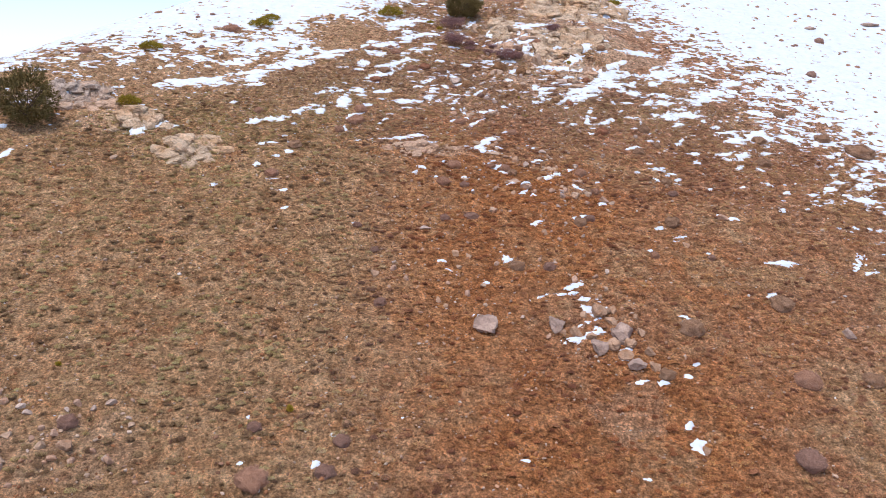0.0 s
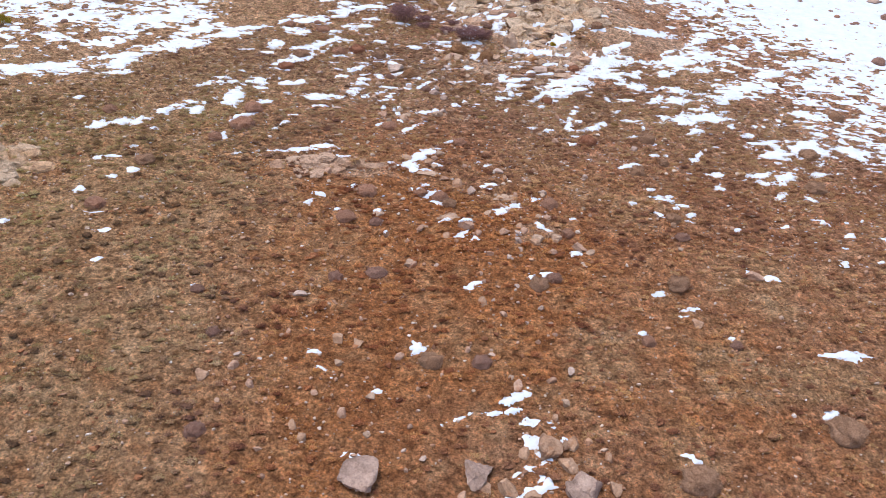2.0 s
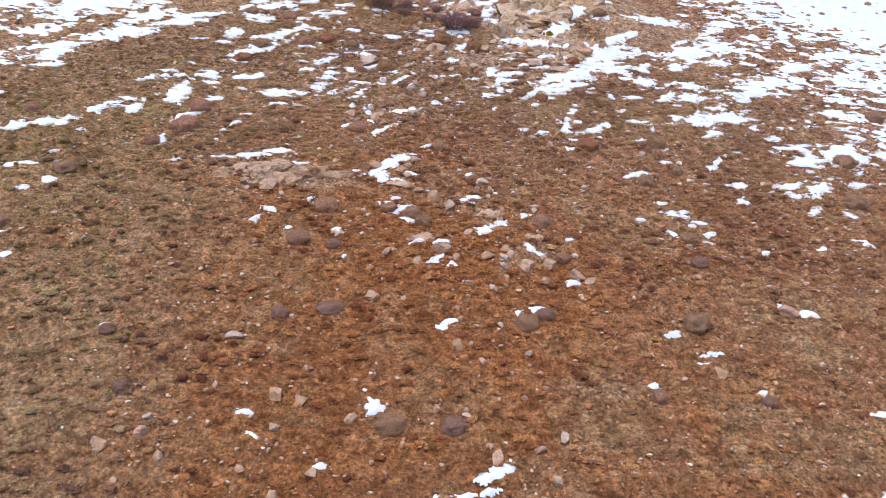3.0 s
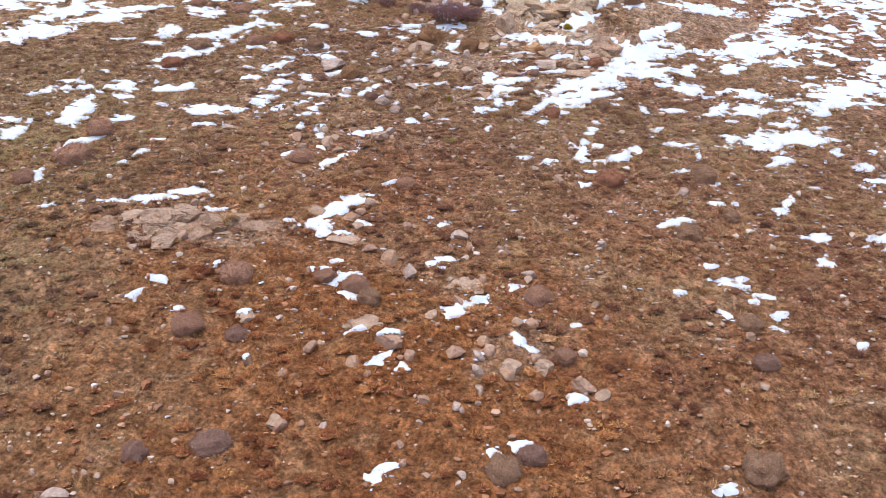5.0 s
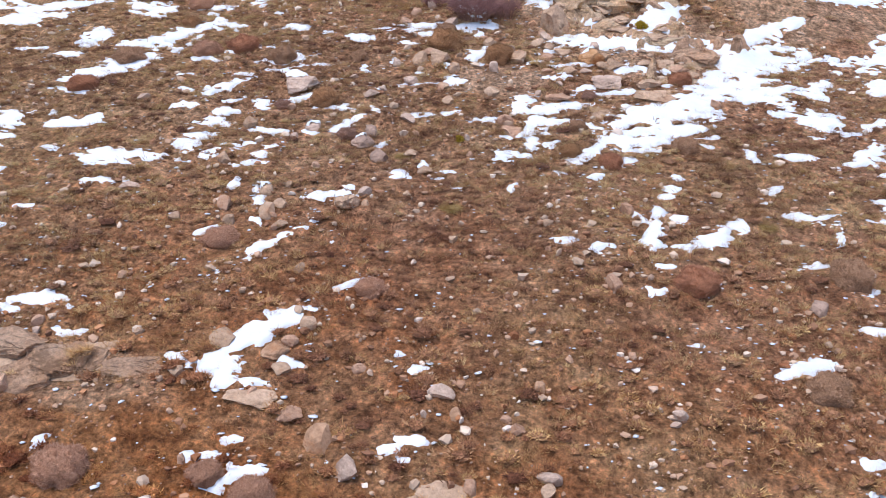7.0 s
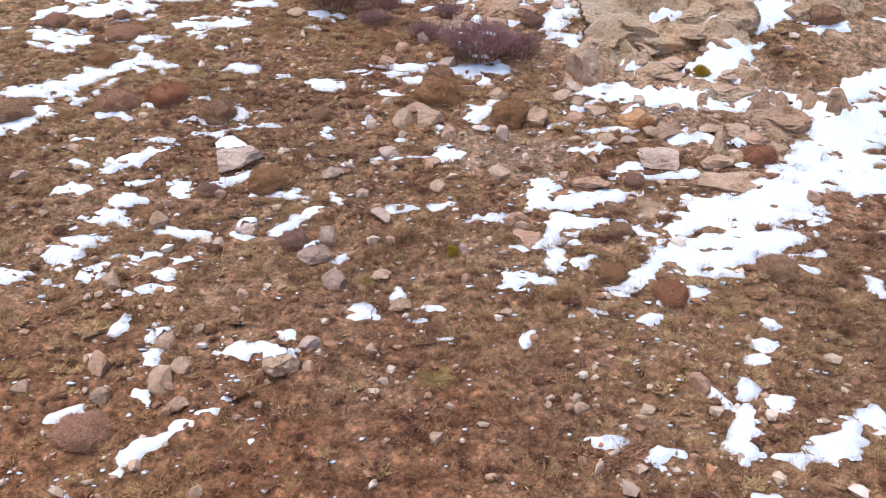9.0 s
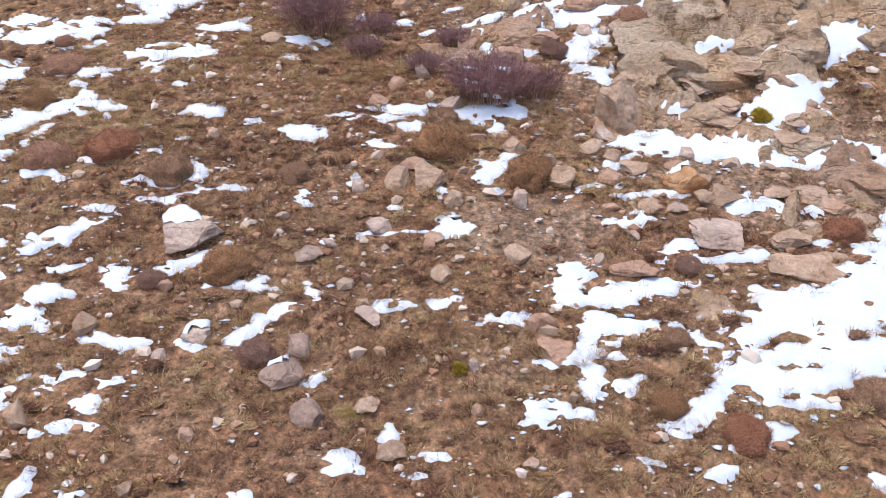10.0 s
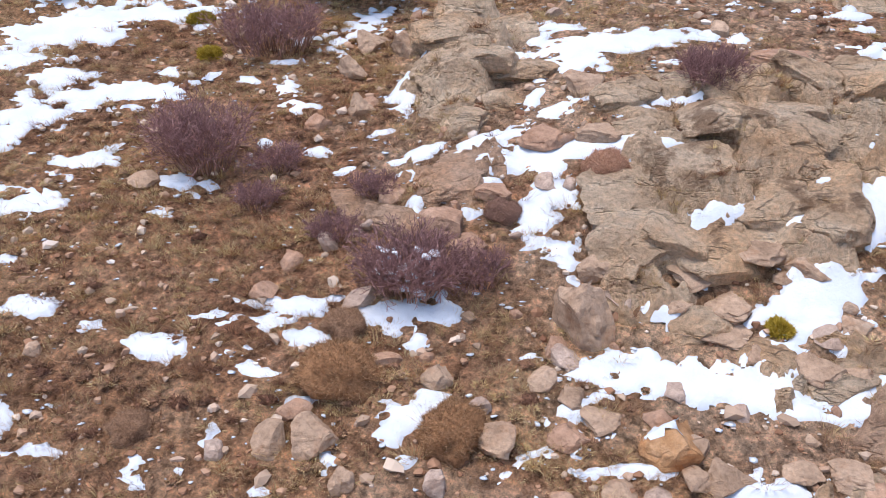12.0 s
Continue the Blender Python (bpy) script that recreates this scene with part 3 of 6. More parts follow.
SNOW_8 = [
    (-4.67, 60.88, 0.13, 0.10, 30), (5.74, 60.93, 0.10, 0.08, 8), (-6.86, 61.15, 0.29, 0.24, -55), (-1.65, 61.16, 0.55, 0.22, 20),
    (3.00, 61.18, 0.64, 0.20, 40), (-12.58, 61.33, 0.51, 0.37, -7), (-10.27, 61.35, 0.25, 0.14, 5), (3.20, 61.53, 0.64, 0.21, 9),
    (19.89, 61.64, 0.54, 0.13, 11), (-11.96, 61.69, 1.08, 0.35, 31), (15.96, 61.85, 0.33, 0.09, 11), (17.43, 61.88, 0.43, 0.24, -4),
    (13.24, 62.06, 0.41, 0.16, 26), (11.26, 62.19, 0.17, 0.06, -5), (19.69, 62.26, 0.66, 0.21, 31), (-4.49, 62.36, 0.15, 0.07, 3),
    (1.51, 62.41, 0.22, 0.13, -48), (21.04, 62.48, 0.67, 0.39, 54), (4.34, 62.58, 0.23, 0.10, 42),
]
SNOW_9 = [
    (-6.53, 62.67, 0.47, 0.30, -84), (-4.18, 62.85, 0.29, 0.16, 49), (22.75, 62.99, 0.43, 0.17, 16), (14.66, 63.09, 0.19, 0.11, -13),
    (16.65, 63.11, 0.30, 0.18, 28), (15.21, 63.18, 0.13, 0.08, 22), (-6.21, 63.30, 0.72, 0.14, 31), (-8.72, 63.30, 0.47, 0.38, -58),
    (-10.06, 63.31, 0.67, 0.35, 47), (-14.85, 63.48, 0.31, 0.22, 37), (10.53, 63.49, 0.26, 0.13, 13), (2.17, 63.43, 0.84, 0.15, 54),
    (16.93, 63.63, 0.32, 0.18, 64), (0.77, 63.67, 0.23, 0.13, 26), (-9.52, 63.68, 0.77, 0.27, 21), (-3.87, 63.69, 0.16, 0.07, 6),
    (3.61, 63.76, 0.12, 0.10, -0), (14.62, 64.09, 0.18, 0.07, 28), (10.69, 64.20, 0.26, 0.16, 16),
]
SNOW_10 = [
    (1.51, 64.25, 0.30, 0.12, -12), (21.09, 64.34, 0.94, 0.54, 28), (-7.31, 64.47, 0.60, 0.52, -56), (8.59, 64.70, 0.23, 0.10, 2),
    (9.35, 64.70, 0.27, 0.15, 13), (13.80, 64.78, 0.27, 0.13, 24), (-5.51, 64.81, 0.46, 0.19, 32), (1.47, 64.86, 0.22, 0.12, -77),
    (-2.58, 64.95, 0.58, 0.14, 8), (10.41, 65.00, 0.23, 0.15, 16), (-6.99, 65.02, 0.57, 0.42, -54), (22.96, 65.15, 1.04, 0.96, 27),
    (20.83, 65.28, 0.96, 0.27, 21), (0.68, 65.30, 0.19, 0.09, 78), (25.32, 65.31, 0.77, 0.69, 21), (1.28, 65.32, 0.17, 0.10, -79),
    (11.79, 65.35, 0.60, 0.17, 29), (10.49, 65.39, 0.45, 0.15, 88), (3.01, 65.46, 0.47, 0.22, 14),
]
SNOW_11 = [
    (16.92, 65.63, 0.22, 0.10, 49), (10.29, 65.71, 0.19, 0.06, -40), (3.41, 65.73, 0.15, 0.07, 49), (14.46, 65.79, 0.19, 0.10, 62),
    (10.97, 65.81, 0.20, 0.13, 17), (12.43, 65.84, 0.29, 0.22, 32), (11.06, 65.85, 0.18, 0.07, 14), (-19.18, 65.89, 0.80, 0.35, 10),
    (-7.15, 65.92, 0.20, 0.14, -23), (-2.66, 65.94, 1.02, 0.27, 8), (10.60, 66.01, 0.18, 0.13, 58), (20.08, 66.02, 0.32, 0.19, 28),
    (-4.52, 66.04, 0.26, 0.09, 7), (-8.63, 66.09, 0.81, 0.23, 22), (17.40, 66.10, 0.49, 0.30, 57), (-6.04, 66.11, 0.42, 0.24, 12),
    (5.93, 66.16, 0.18, 0.06, 17), (0.72, 66.19, 0.26, 0.09, 8), (8.95, 66.20, 0.14, 0.05, -12),
]
SNOW_12 = [
    (-18.05, 66.29, 2.03, 0.62, 25), (4.39, 66.32, 0.18, 0.06, 25), (14.17, 66.39, 0.27, 0.08, 27), (13.87, 66.39, 0.30, 0.12, -7),
    (15.16, 66.39, 0.48, 0.13, 11), (-16.78, 66.46, 1.09, 0.65, 3), (7.24, 66.46, 0.17, 0.10, -87), (5.53, 66.47, 0.20, 0.06, 11),
    (-0.30, 66.47, 0.51, 0.16, 36), (-13.94, 66.54, 0.55, 0.24, 9), (4.41, 66.55, 0.17, 0.05, 10), (10.79, 66.63, 0.22, 0.13, 8),
    (11.26, 66.64, 0.11, 0.04, 14), (0.94, 66.65, 0.18, 0.17, 56), (-1.20, 66.65, 0.31, 0.23, -29), (9.53, 66.71, 0.17, 0.11, 6),
    (13.01, 66.73, 0.11, 0.08, 48), (5.64, 66.74, 0.21, 0.12, 10), (-8.35, 66.81, 0.36, 0.13, 6),
]
SNOW_13 = [
    (19.32, 66.83, 0.31, 0.19, 57), (16.39, 66.86, 0.59, 0.37, -3), (17.46, 66.93, 0.56, 0.37, 43), (-6.39, 66.93, 0.75, 0.45, 34),
    (10.87, 66.96, 0.18, 0.10, -4), (4.95, 66.97, 0.17, 0.06, 70), (0.50, 67.03, 0.25, 0.06, 10), (1.13, 67.03, 0.11, 0.07, 2),
    (-1.07, 67.07, 0.49, 0.16, 15), (8.00, 67.08, 0.11, 0.06, 27), (15.57, 67.15, 0.19, 0.12, 24), (-4.60, 67.16, 0.60, 0.21, 18),
    (8.24, 67.23, 0.24, 0.06, 5), (13.27, 67.25, 0.21, 0.11, 36), (9.16, 67.26, 0.19, 0.06, 24), (17.75, 67.36, 1.23, 0.53, 16),
    (-5.29, 67.39, 0.22, 0.13, -54), (11.01, 67.46, 0.14, 0.10, -22), (3.70, 67.57, 0.27, 0.10, 45),
]
SNOW_14 = [
    (16.85, 67.59, 0.45, 0.13, 65), (6.69, 67.60, 0.13, 0.04, 11), (-0.43, 67.62, 0.21, 0.13, -47), (0.93, 67.63, 0.19, 0.07, 8),
    (-1.01, 67.64, 0.52, 0.20, 57), (0.52, 67.65, 0.19, 0.06, 9), (7.11, 67.70, 0.47, 0.23, 12), (-7.42, 67.74, 0.24, 0.14, -2),
    (-14.14, 67.75, 0.82, 0.64, 22), (1.97, 67.85, 0.21, 0.06, 9), (9.87, 67.90, 0.36, 0.14, 26), (-0.84, 68.05, 0.15, 0.13, -47),
    (8.97, 68.05, 0.34, 0.17, 40), (2.47, 68.20, 0.28, 0.13, 48), (17.78, 68.22, 0.59, 0.30, 30), (7.50, 68.23, 0.29, 0.17, -89),
    (8.02, 68.27, 0.19, 0.16, 47), (-1.84, 68.29, 0.45, 0.15, 28), (-14.66, 68.29, 1.65, 0.39, 23),
]
SNOW_15 = [
    (15.97, 68.30, 0.29, 0.11, 13), (-0.79, 68.34, 0.28, 0.18, 18), (-5.32, 68.45, 0.56, 0.18, 7), (7.20, 68.59, 0.47, 0.14, 25),
    (12.91, 68.60, 0.20, 0.11, -57), (13.99, 68.63, 0.35, 0.14, 2), (7.82, 68.71, 0.23, 0.09, 12), (9.50, 68.72, 0.43, 0.21, -1),
    (10.18, 68.73, 0.53, 0.23, 14), (0.17, 68.74, 0.35, 0.25, -43), (2.87, 68.75, 0.33, 0.15, 25), (11.77, 68.78, 0.15, 0.09, -17),
    (16.81, 68.85, 0.43, 0.12, 11), (-0.66, 68.87, 0.28, 0.08, 29), (24.50, 68.88, 0.97, 0.48, -6), (11.22, 68.99, 0.44, 0.13, 12),
    (15.78, 69.02, 0.81, 0.27, 43), (4.38, 69.03, 0.29, 0.15, 9), (3.28, 69.03, 0.18, 0.16, -34),
]
SNOW_16 = [
    (2.14, 69.06, 0.50, 0.12, 6), (10.04, 69.12, 0.82, 0.36, 14), (-2.15, 69.13, 0.26, 0.11, -17), (-1.47, 69.13, 0.14, 0.08, 46),
    (6.20, 69.17, 0.43, 0.10, 18), (5.14, 69.17, 0.24, 0.13, 27), (12.01, 69.20, 0.27, 0.14, 19), (16.75, 69.21, 0.55, 0.34, 26),
    (7.52, 69.22, 0.30, 0.23, 46), (10.91, 69.23, 1.08, 0.46, 32), (9.61, 69.35, 0.69, 0.34, 15), (1.17, 69.36, 0.78, 0.15, 31),
    (7.97, 69.37, 0.37, 0.10, -0), (-5.46, 69.37, 0.65, 0.24, 43), (-1.31, 69.45, 0.54, 0.17, 26), (14.71, 69.60, 0.20, 0.09, 15),
    (10.97, 69.74, 0.48, 0.30, 24), (-0.86, 69.77, 0.27, 0.10, 8), (7.67, 69.78, 0.62, 0.10, 11),
]
SNOW_17 = [
    (6.70, 69.81, 0.30, 0.08, 18), (-2.56, 69.88, 0.17, 0.07, 6), (10.55, 69.92, 0.84, 0.46, 34), (-3.38, 69.94, 0.14, 0.05, 7),
    (15.52, 69.96, 0.27, 0.11, 14), (7.07, 70.02, 0.49, 0.25, 44), (-15.99, 70.05, 1.16, 0.52, 39), (12.17, 70.09, 0.25, 0.14, -10),
    (-4.47, 70.12, 1.04, 0.57, 38), (-0.99, 70.13, 0.22, 0.07, 9), (18.26, 70.18, 0.62, 0.11, 10), (-12.04, 70.19, 1.60, 0.69, 24),
    (8.42, 70.20, 0.44, 0.14, 12), (10.49, 70.28, 0.74, 0.17, 4), (-6.56, 70.38, 0.30, 0.16, 2), (14.56, 70.40, 0.76, 0.50, -9),
    (11.78, 70.41, 0.40, 0.25, 26), (16.20, 70.44, 0.43, 0.19, 35), (-7.97, 70.44, 0.57, 0.17, 19),
]
SNOW_18 = [
    (17.28, 70.45, 0.49, 0.28, -8), (20.23, 70.45, 1.84, 0.79, 28), (-10.83, 70.52, 0.61, 0.21, 6), (11.57, 70.53, 1.56, 0.65, 41),
    (4.21, 70.55, 0.73, 0.06, 18), (0.11, 70.63, 0.48, 0.14, 18), (-1.98, 70.73, 0.14, 0.10, -38), (2.18, 70.75, 0.48, 0.08, 30),
    (4.96, 70.77, 0.26, 0.24, 7), (-4.00, 70.79, 0.29, 0.19, -30), (-2.46, 70.83, 0.23, 0.07, 8), (2.15, 70.91, 0.30, 0.06, 21),
    (11.58, 70.94, 1.20, 0.34, 38), (-0.11, 70.98, 0.45, 0.09, 10), (8.65, 70.98, 0.41, 0.23, 42), (9.49, 70.99, 0.61, 0.13, 16),
    (2.32, 71.08, 0.16, 0.07, 39), (-4.88, 71.08, 0.49, 0.32, 16), (1.08, 71.14, 0.16, 0.10, -12),
]
SNOW_19 = [
    (3.96, 71.15, 0.12, 0.04, 15), (-3.52, 71.23, 0.10, 0.07, -20), (13.82, 71.33, 0.92, 0.52, 30), (-1.75, 71.34, 0.15, 0.06, 7),
    (7.67, 71.40, 0.10, 0.06, 15), (2.15, 71.47, 0.14, 0.06, 19), (0.32, 71.49, 0.22, 0.16, -49), (8.08, 71.51, 0.33, 0.14, 28),
    (13.17, 71.51, 0.54, 0.38, -12), (0.32, 71.56, 0.20, 0.13, -34), (11.00, 71.57, 0.16, 0.09, 20), (-4.24, 71.64, 0.35, 0.21, 9),
    (4.72, 71.66, 0.14, 0.05, 90), (14.55, 71.67, 0.77, 0.34, 35), (-6.44, 71.69, 0.61, 0.45, -38), (21.78, 71.69, 2.01, 0.62, 14),
    (12.55, 71.71, 1.64, 0.71, 42), (-0.73, 71.78, 0.26, 0.14, 15), (-3.16, 71.80, 0.37, 0.15, 72),
]
SNOW_20 = [
    (5.68, 71.81, 0.11, 0.10, -57), (3.11, 71.82, 0.10, 0.09, 82), (7.02, 71.97, 0.18, 0.09, 33), (-2.03, 72.05, 0.13, 0.09, -16),
    (-3.77, 72.15, 1.06, 0.37, 40), (12.45, 72.16, 0.92, 0.42, 56), (8.33, 72.22, 0.37, 0.09, 12), (-0.38, 72.25, 0.15, 0.06, 8),
    (9.84, 72.26, 0.50, 0.14, 20), (7.26, 72.28, 0.22, 0.07, 33), (10.87, 72.28, 0.11, 0.06, 20), (10.10, 72.31, 0.41, 0.08, 17),
    (-9.43, 72.33, 1.47, 0.37, 28), (7.50, 72.34, 0.21, 0.06, 11), (4.06, 72.37, 0.18, 0.08, 41), (9.86, 72.45, 0.28, 0.08, 51),
    (5.56, 72.46, 0.29, 0.16, 34), (16.85, 72.49, 0.66, 0.29, 46), (-11.13, 72.52, 1.28, 0.51, 40),
]
SNOW_21 = [
    (17.24, 72.63, 0.29, 0.14, 17), (5.85, 72.68, 0.29, 0.06, 11), (3.42, 72.69, 0.31, 0.15, -28), (8.03, 72.70, 0.25, 0.15, 16),
    (-19.06, 72.73, 2.07, 0.98, 19), (5.90, 72.78, 0.15, 0.03, 11), (-3.27, 72.79, 0.46, 0.22, 41), (2.82, 72.85, 0.11, 0.05, 35),
    (1.83, 72.89, 0.27, 0.18, -4), (7.65, 72.95, 0.35, 0.08, 38), (-2.35, 72.96, 0.25, 0.09, 8), (0.69, 72.97, 0.17, 0.04, 4),
    (-0.42, 73.07, 0.35, 0.16, 23), (-2.89, 73.21, 0.56, 0.13, -43), (17.73, 73.21, 0.39, 0.19, 16), (12.74, 73.22, 0.53, 0.26, 64),
    (-5.16, 73.27, 0.36, 0.27, -24), (13.53, 73.31, 1.31, 0.82, 20), (3.84, 73.33, 0.24, 0.19, -2),
]
SNOW_22 = [
    (19.04, 73.35, 0.79, 0.37, 17), (10.67, 73.37, 0.41, 0.14, 7), (2.55, 73.38, 0.45, 0.15, 9), (10.20, 73.44, 0.61, 0.15, -0),
    (-8.42, 73.46, 1.24, 0.30, 21), (7.90, 73.47, 0.27, 0.21, 24), (3.19, 73.48, 0.33, 0.15, 8), (11.16, 73.51, 0.32, 0.10, 13),
    (-13.84, 73.51, 3.09, 0.97, 26), (6.94, 73.60, 0.15, 0.11, 15), (5.40, 73.63, 0.22, 0.19, -54), (9.65, 73.63, 0.71, 0.17, 2),
    (4.98, 73.65, 0.12, 0.06, 10), (8.78, 73.68, 0.84, 0.27, 2), (23.60, 73.70, 1.19, 0.44, 27), (10.99, 73.72, 0.43, 0.10, 12),
    (8.04, 73.76, 0.20, 0.17, 42), (2.95, 73.76, 0.21, 0.06, 4), (9.87, 73.80, 0.29, 0.07, 6),
]
SNOW_23 = [
    (17.11, 73.82, 0.90, 0.21, 26), (-5.51, 73.83, 0.76, 0.42, -1), (3.58, 73.83, 0.45, 0.18, 9), (-1.18, 73.87, 0.13, 0.11, -30),
    (-1.17, 73.87, 0.15, 0.12, 30), (11.69, 73.92, 0.74, 0.10, 23), (-3.36, 73.96, 0.53, 0.18, 8), (12.23, 73.99, 0.34, 0.11, 13),
    (5.08, 74.07, 0.69, 0.18, 17), (5.63, 74.05, 0.24, 0.12, 3), (13.07, 74.23, 0.39, 0.21, 33), (-1.94, 74.34, 0.45, 0.19, -61),
    (10.33, 74.25, 0.73, 0.14, 33), (18.16, 74.37, 2.16, 0.61, 30), (8.76, 74.40, 0.16, 0.05, 12), (10.58, 74.55, 0.39, 0.12, 13),
    (11.16, 74.56, 0.19, 0.13, 56), (7.10, 74.59, 0.12, 0.08, 14), (-2.03, 74.84, 0.81, 0.32, 7),
]
SNOW_24 = [
    (10.06, 74.66, 0.26, 0.11, 27), (-1.52, 74.93, 0.51, 0.27, 10), (13.88, 74.74, 1.47, 0.29, 33), (-6.56, 74.98, 0.38, 0.23, 47),
    (10.67, 74.78, 0.42, 0.15, 7), (7.40, 74.82, 0.17, 0.11, 14), (-2.14, 75.22, 0.16, 0.09, -7), (0.66, 75.23, 0.21, 0.09, -8),
    (-4.91, 75.27, 0.89, 0.64, 7), (19.53, 75.35, 0.92, 0.60, 36), (7.20, 75.07, 0.31, 0.22, 26), (6.61, 75.13, 0.22, 0.06, 18),
    (-4.01, 75.57, 0.68, 0.46, -51), (17.80, 75.54, 0.81, 0.15, 36), (10.99, 75.18, 0.70, 0.20, 22), (-5.91, 75.67, 0.42, 0.30, 6),
    (-1.50, 75.73, 0.20, 0.10, 2), (-0.10, 75.81, 0.20, 0.07, 8), (0.61, 75.94, 0.31, 0.23, -13),
]
SNOW_25 = [
    (4.86, 75.71, 0.32, 0.07, -76), (1.13, 76.03, 0.15, 0.08, 4), (6.67, 75.52, 0.29, 0.17, 44), (5.99, 75.69, 0.27, 0.08, -1),
    (-1.22, 76.18, 0.52, 0.22, 24), (18.96, 76.23, 0.76, 0.17, 30), (4.85, 75.94, 0.23, 0.08, 25), (-3.17, 76.31, 0.55, 0.23, 19),
    (9.38, 75.73, 0.39, 0.16, 34), (-0.96, 76.49, 0.19, 0.11, 58), (10.50, 75.80, 0.25, 0.16, 72), (6.76, 75.87, 0.37, 0.24, 83),
    (-2.92, 76.74, 0.41, 0.33, -3), (3.46, 76.77, 0.22, 0.09, 9), (10.44, 75.99, 0.36, 0.15, 14), (7.18, 76.01, 0.29, 0.16, 29),
    (5.90, 76.22, 0.14, 0.05, 18), (4.67, 76.53, 0.14, 0.08, 9), (11.63, 76.11, 0.42, 0.25, 43),
]
SNOW_26 = [
    (2.75, 77.21, 0.15, 0.08, 8), (-2.90, 77.25, 0.73, 0.57, 32), (13.24, 76.31, 0.52, 0.24, 16), (1.66, 77.28, 0.12, 0.10, 24),
    (6.87, 76.35, 0.42, 0.33, -90), (4.60, 76.98, 0.39, 0.16, 18), (19.63, 77.41, 1.07, 0.26, 49), (11.12, 76.52, 0.12, 0.05, 15),
    (16.59, 77.29, 1.72, 0.46, 18), (12.12, 76.57, 0.74, 0.38, 17), (4.84, 77.24, 0.30, 0.09, 18), (5.45, 77.14, 0.42, 0.12, 34),
    (8.52, 76.71, 0.28, 0.11, 4), (3.79, 77.77, 0.13, 0.10, 4), (7.08, 76.89, 1.38, 0.34, 11), (-1.83, 78.06, 1.39, 0.47, 17),
    (6.01, 77.21, 0.48, 0.29, 41), (7.81, 76.94, 0.60, 0.26, 20), (1.99, 78.30, 0.26, 0.10, 27),
]
SNOW_27 = [
    (12.76, 77.08, 0.30, 0.18, 67), (-3.07, 78.50, 0.61, 0.25, 16), (20.41, 78.52, 0.67, 0.29, 15), (11.83, 77.26, 0.14, 0.07, 17),
    (3.96, 78.41, 0.26, 0.08, -75), (1.79, 78.71, 0.42, 0.29, -73), (-4.15, 78.80, 0.62, 0.26, 15), (-0.93, 78.88, 0.33, 0.24, 58),
    (-0.04, 79.04, 0.16, 0.08, 38), (0.62, 79.04, 0.20, 0.09, 6), (3.71, 78.87, 0.36, 0.24, 57), (13.13, 77.82, 0.68, 0.26, 25),
    (6.97, 78.03, 0.46, 0.19, 37), (8.21, 77.96, 0.37, 0.17, 46), (7.83, 78.14, 0.37, 0.13, 11), (6.50, 78.40, 0.65, 0.08, 77),
    (1.20, 79.71, 0.23, 0.12, 17), (7.52, 78.35, 0.32, 0.18, 13), (9.10, 78.33, 0.13, 0.07, 14),
]
SNOW_28 = [
    (4.18, 79.74, 0.39, 0.14, -77), (-3.80, 80.15, 1.88, 0.85, 33), (6.44, 79.20, 0.29, 0.22, -88), (1.22, 80.48, 0.30, 0.13, 39),
    (2.07, 80.52, 0.37, 0.20, -82), (6.95, 79.28, 0.45, 0.29, 13), (-1.07, 80.63, 0.18, 0.17, 7), (7.57, 79.21, 0.29, 0.16, -89),
    (-2.74, 80.92, 0.98, 0.60, 13), (8.76, 79.45, 0.14, 0.08, 14), (-1.50, 81.13, 0.60, 0.30, 29), (6.35, 79.96, 0.61, 0.29, -84),
    (2.44, 81.35, 0.96, 0.32, 64), (7.62, 79.95, 1.69, 0.35, 16), (6.61, 80.54, 0.38, 0.20, -23), (10.05, 80.40, 0.27, 0.19, 73),
    (12.36, 80.54, 0.38, 0.14, 46), (12.31, 81.38, 0.25, 0.08, 22), (12.13, 81.92, 0.35, 0.29, 22),
]
SNOW_PATCHES = SNOW_1 + SNOW_2 + SNOW_3 + SNOW_4 + SNOW_5 + SNOW_6 + SNOW_7 + SNOW_8 + SNOW_9 + SNOW_10 + SNOW_11 + SNOW_12 + SNOW_13 + SNOW_14 + SNOW_15 + SNOW_16 + SNOW_17 + SNOW_18 + SNOW_19 + SNOW_20 + SNOW_21 + SNOW_22 + SNOW_23 + SNOW_24 + SNOW_25 + SNOW_26 + SNOW_27 + SNOW_28

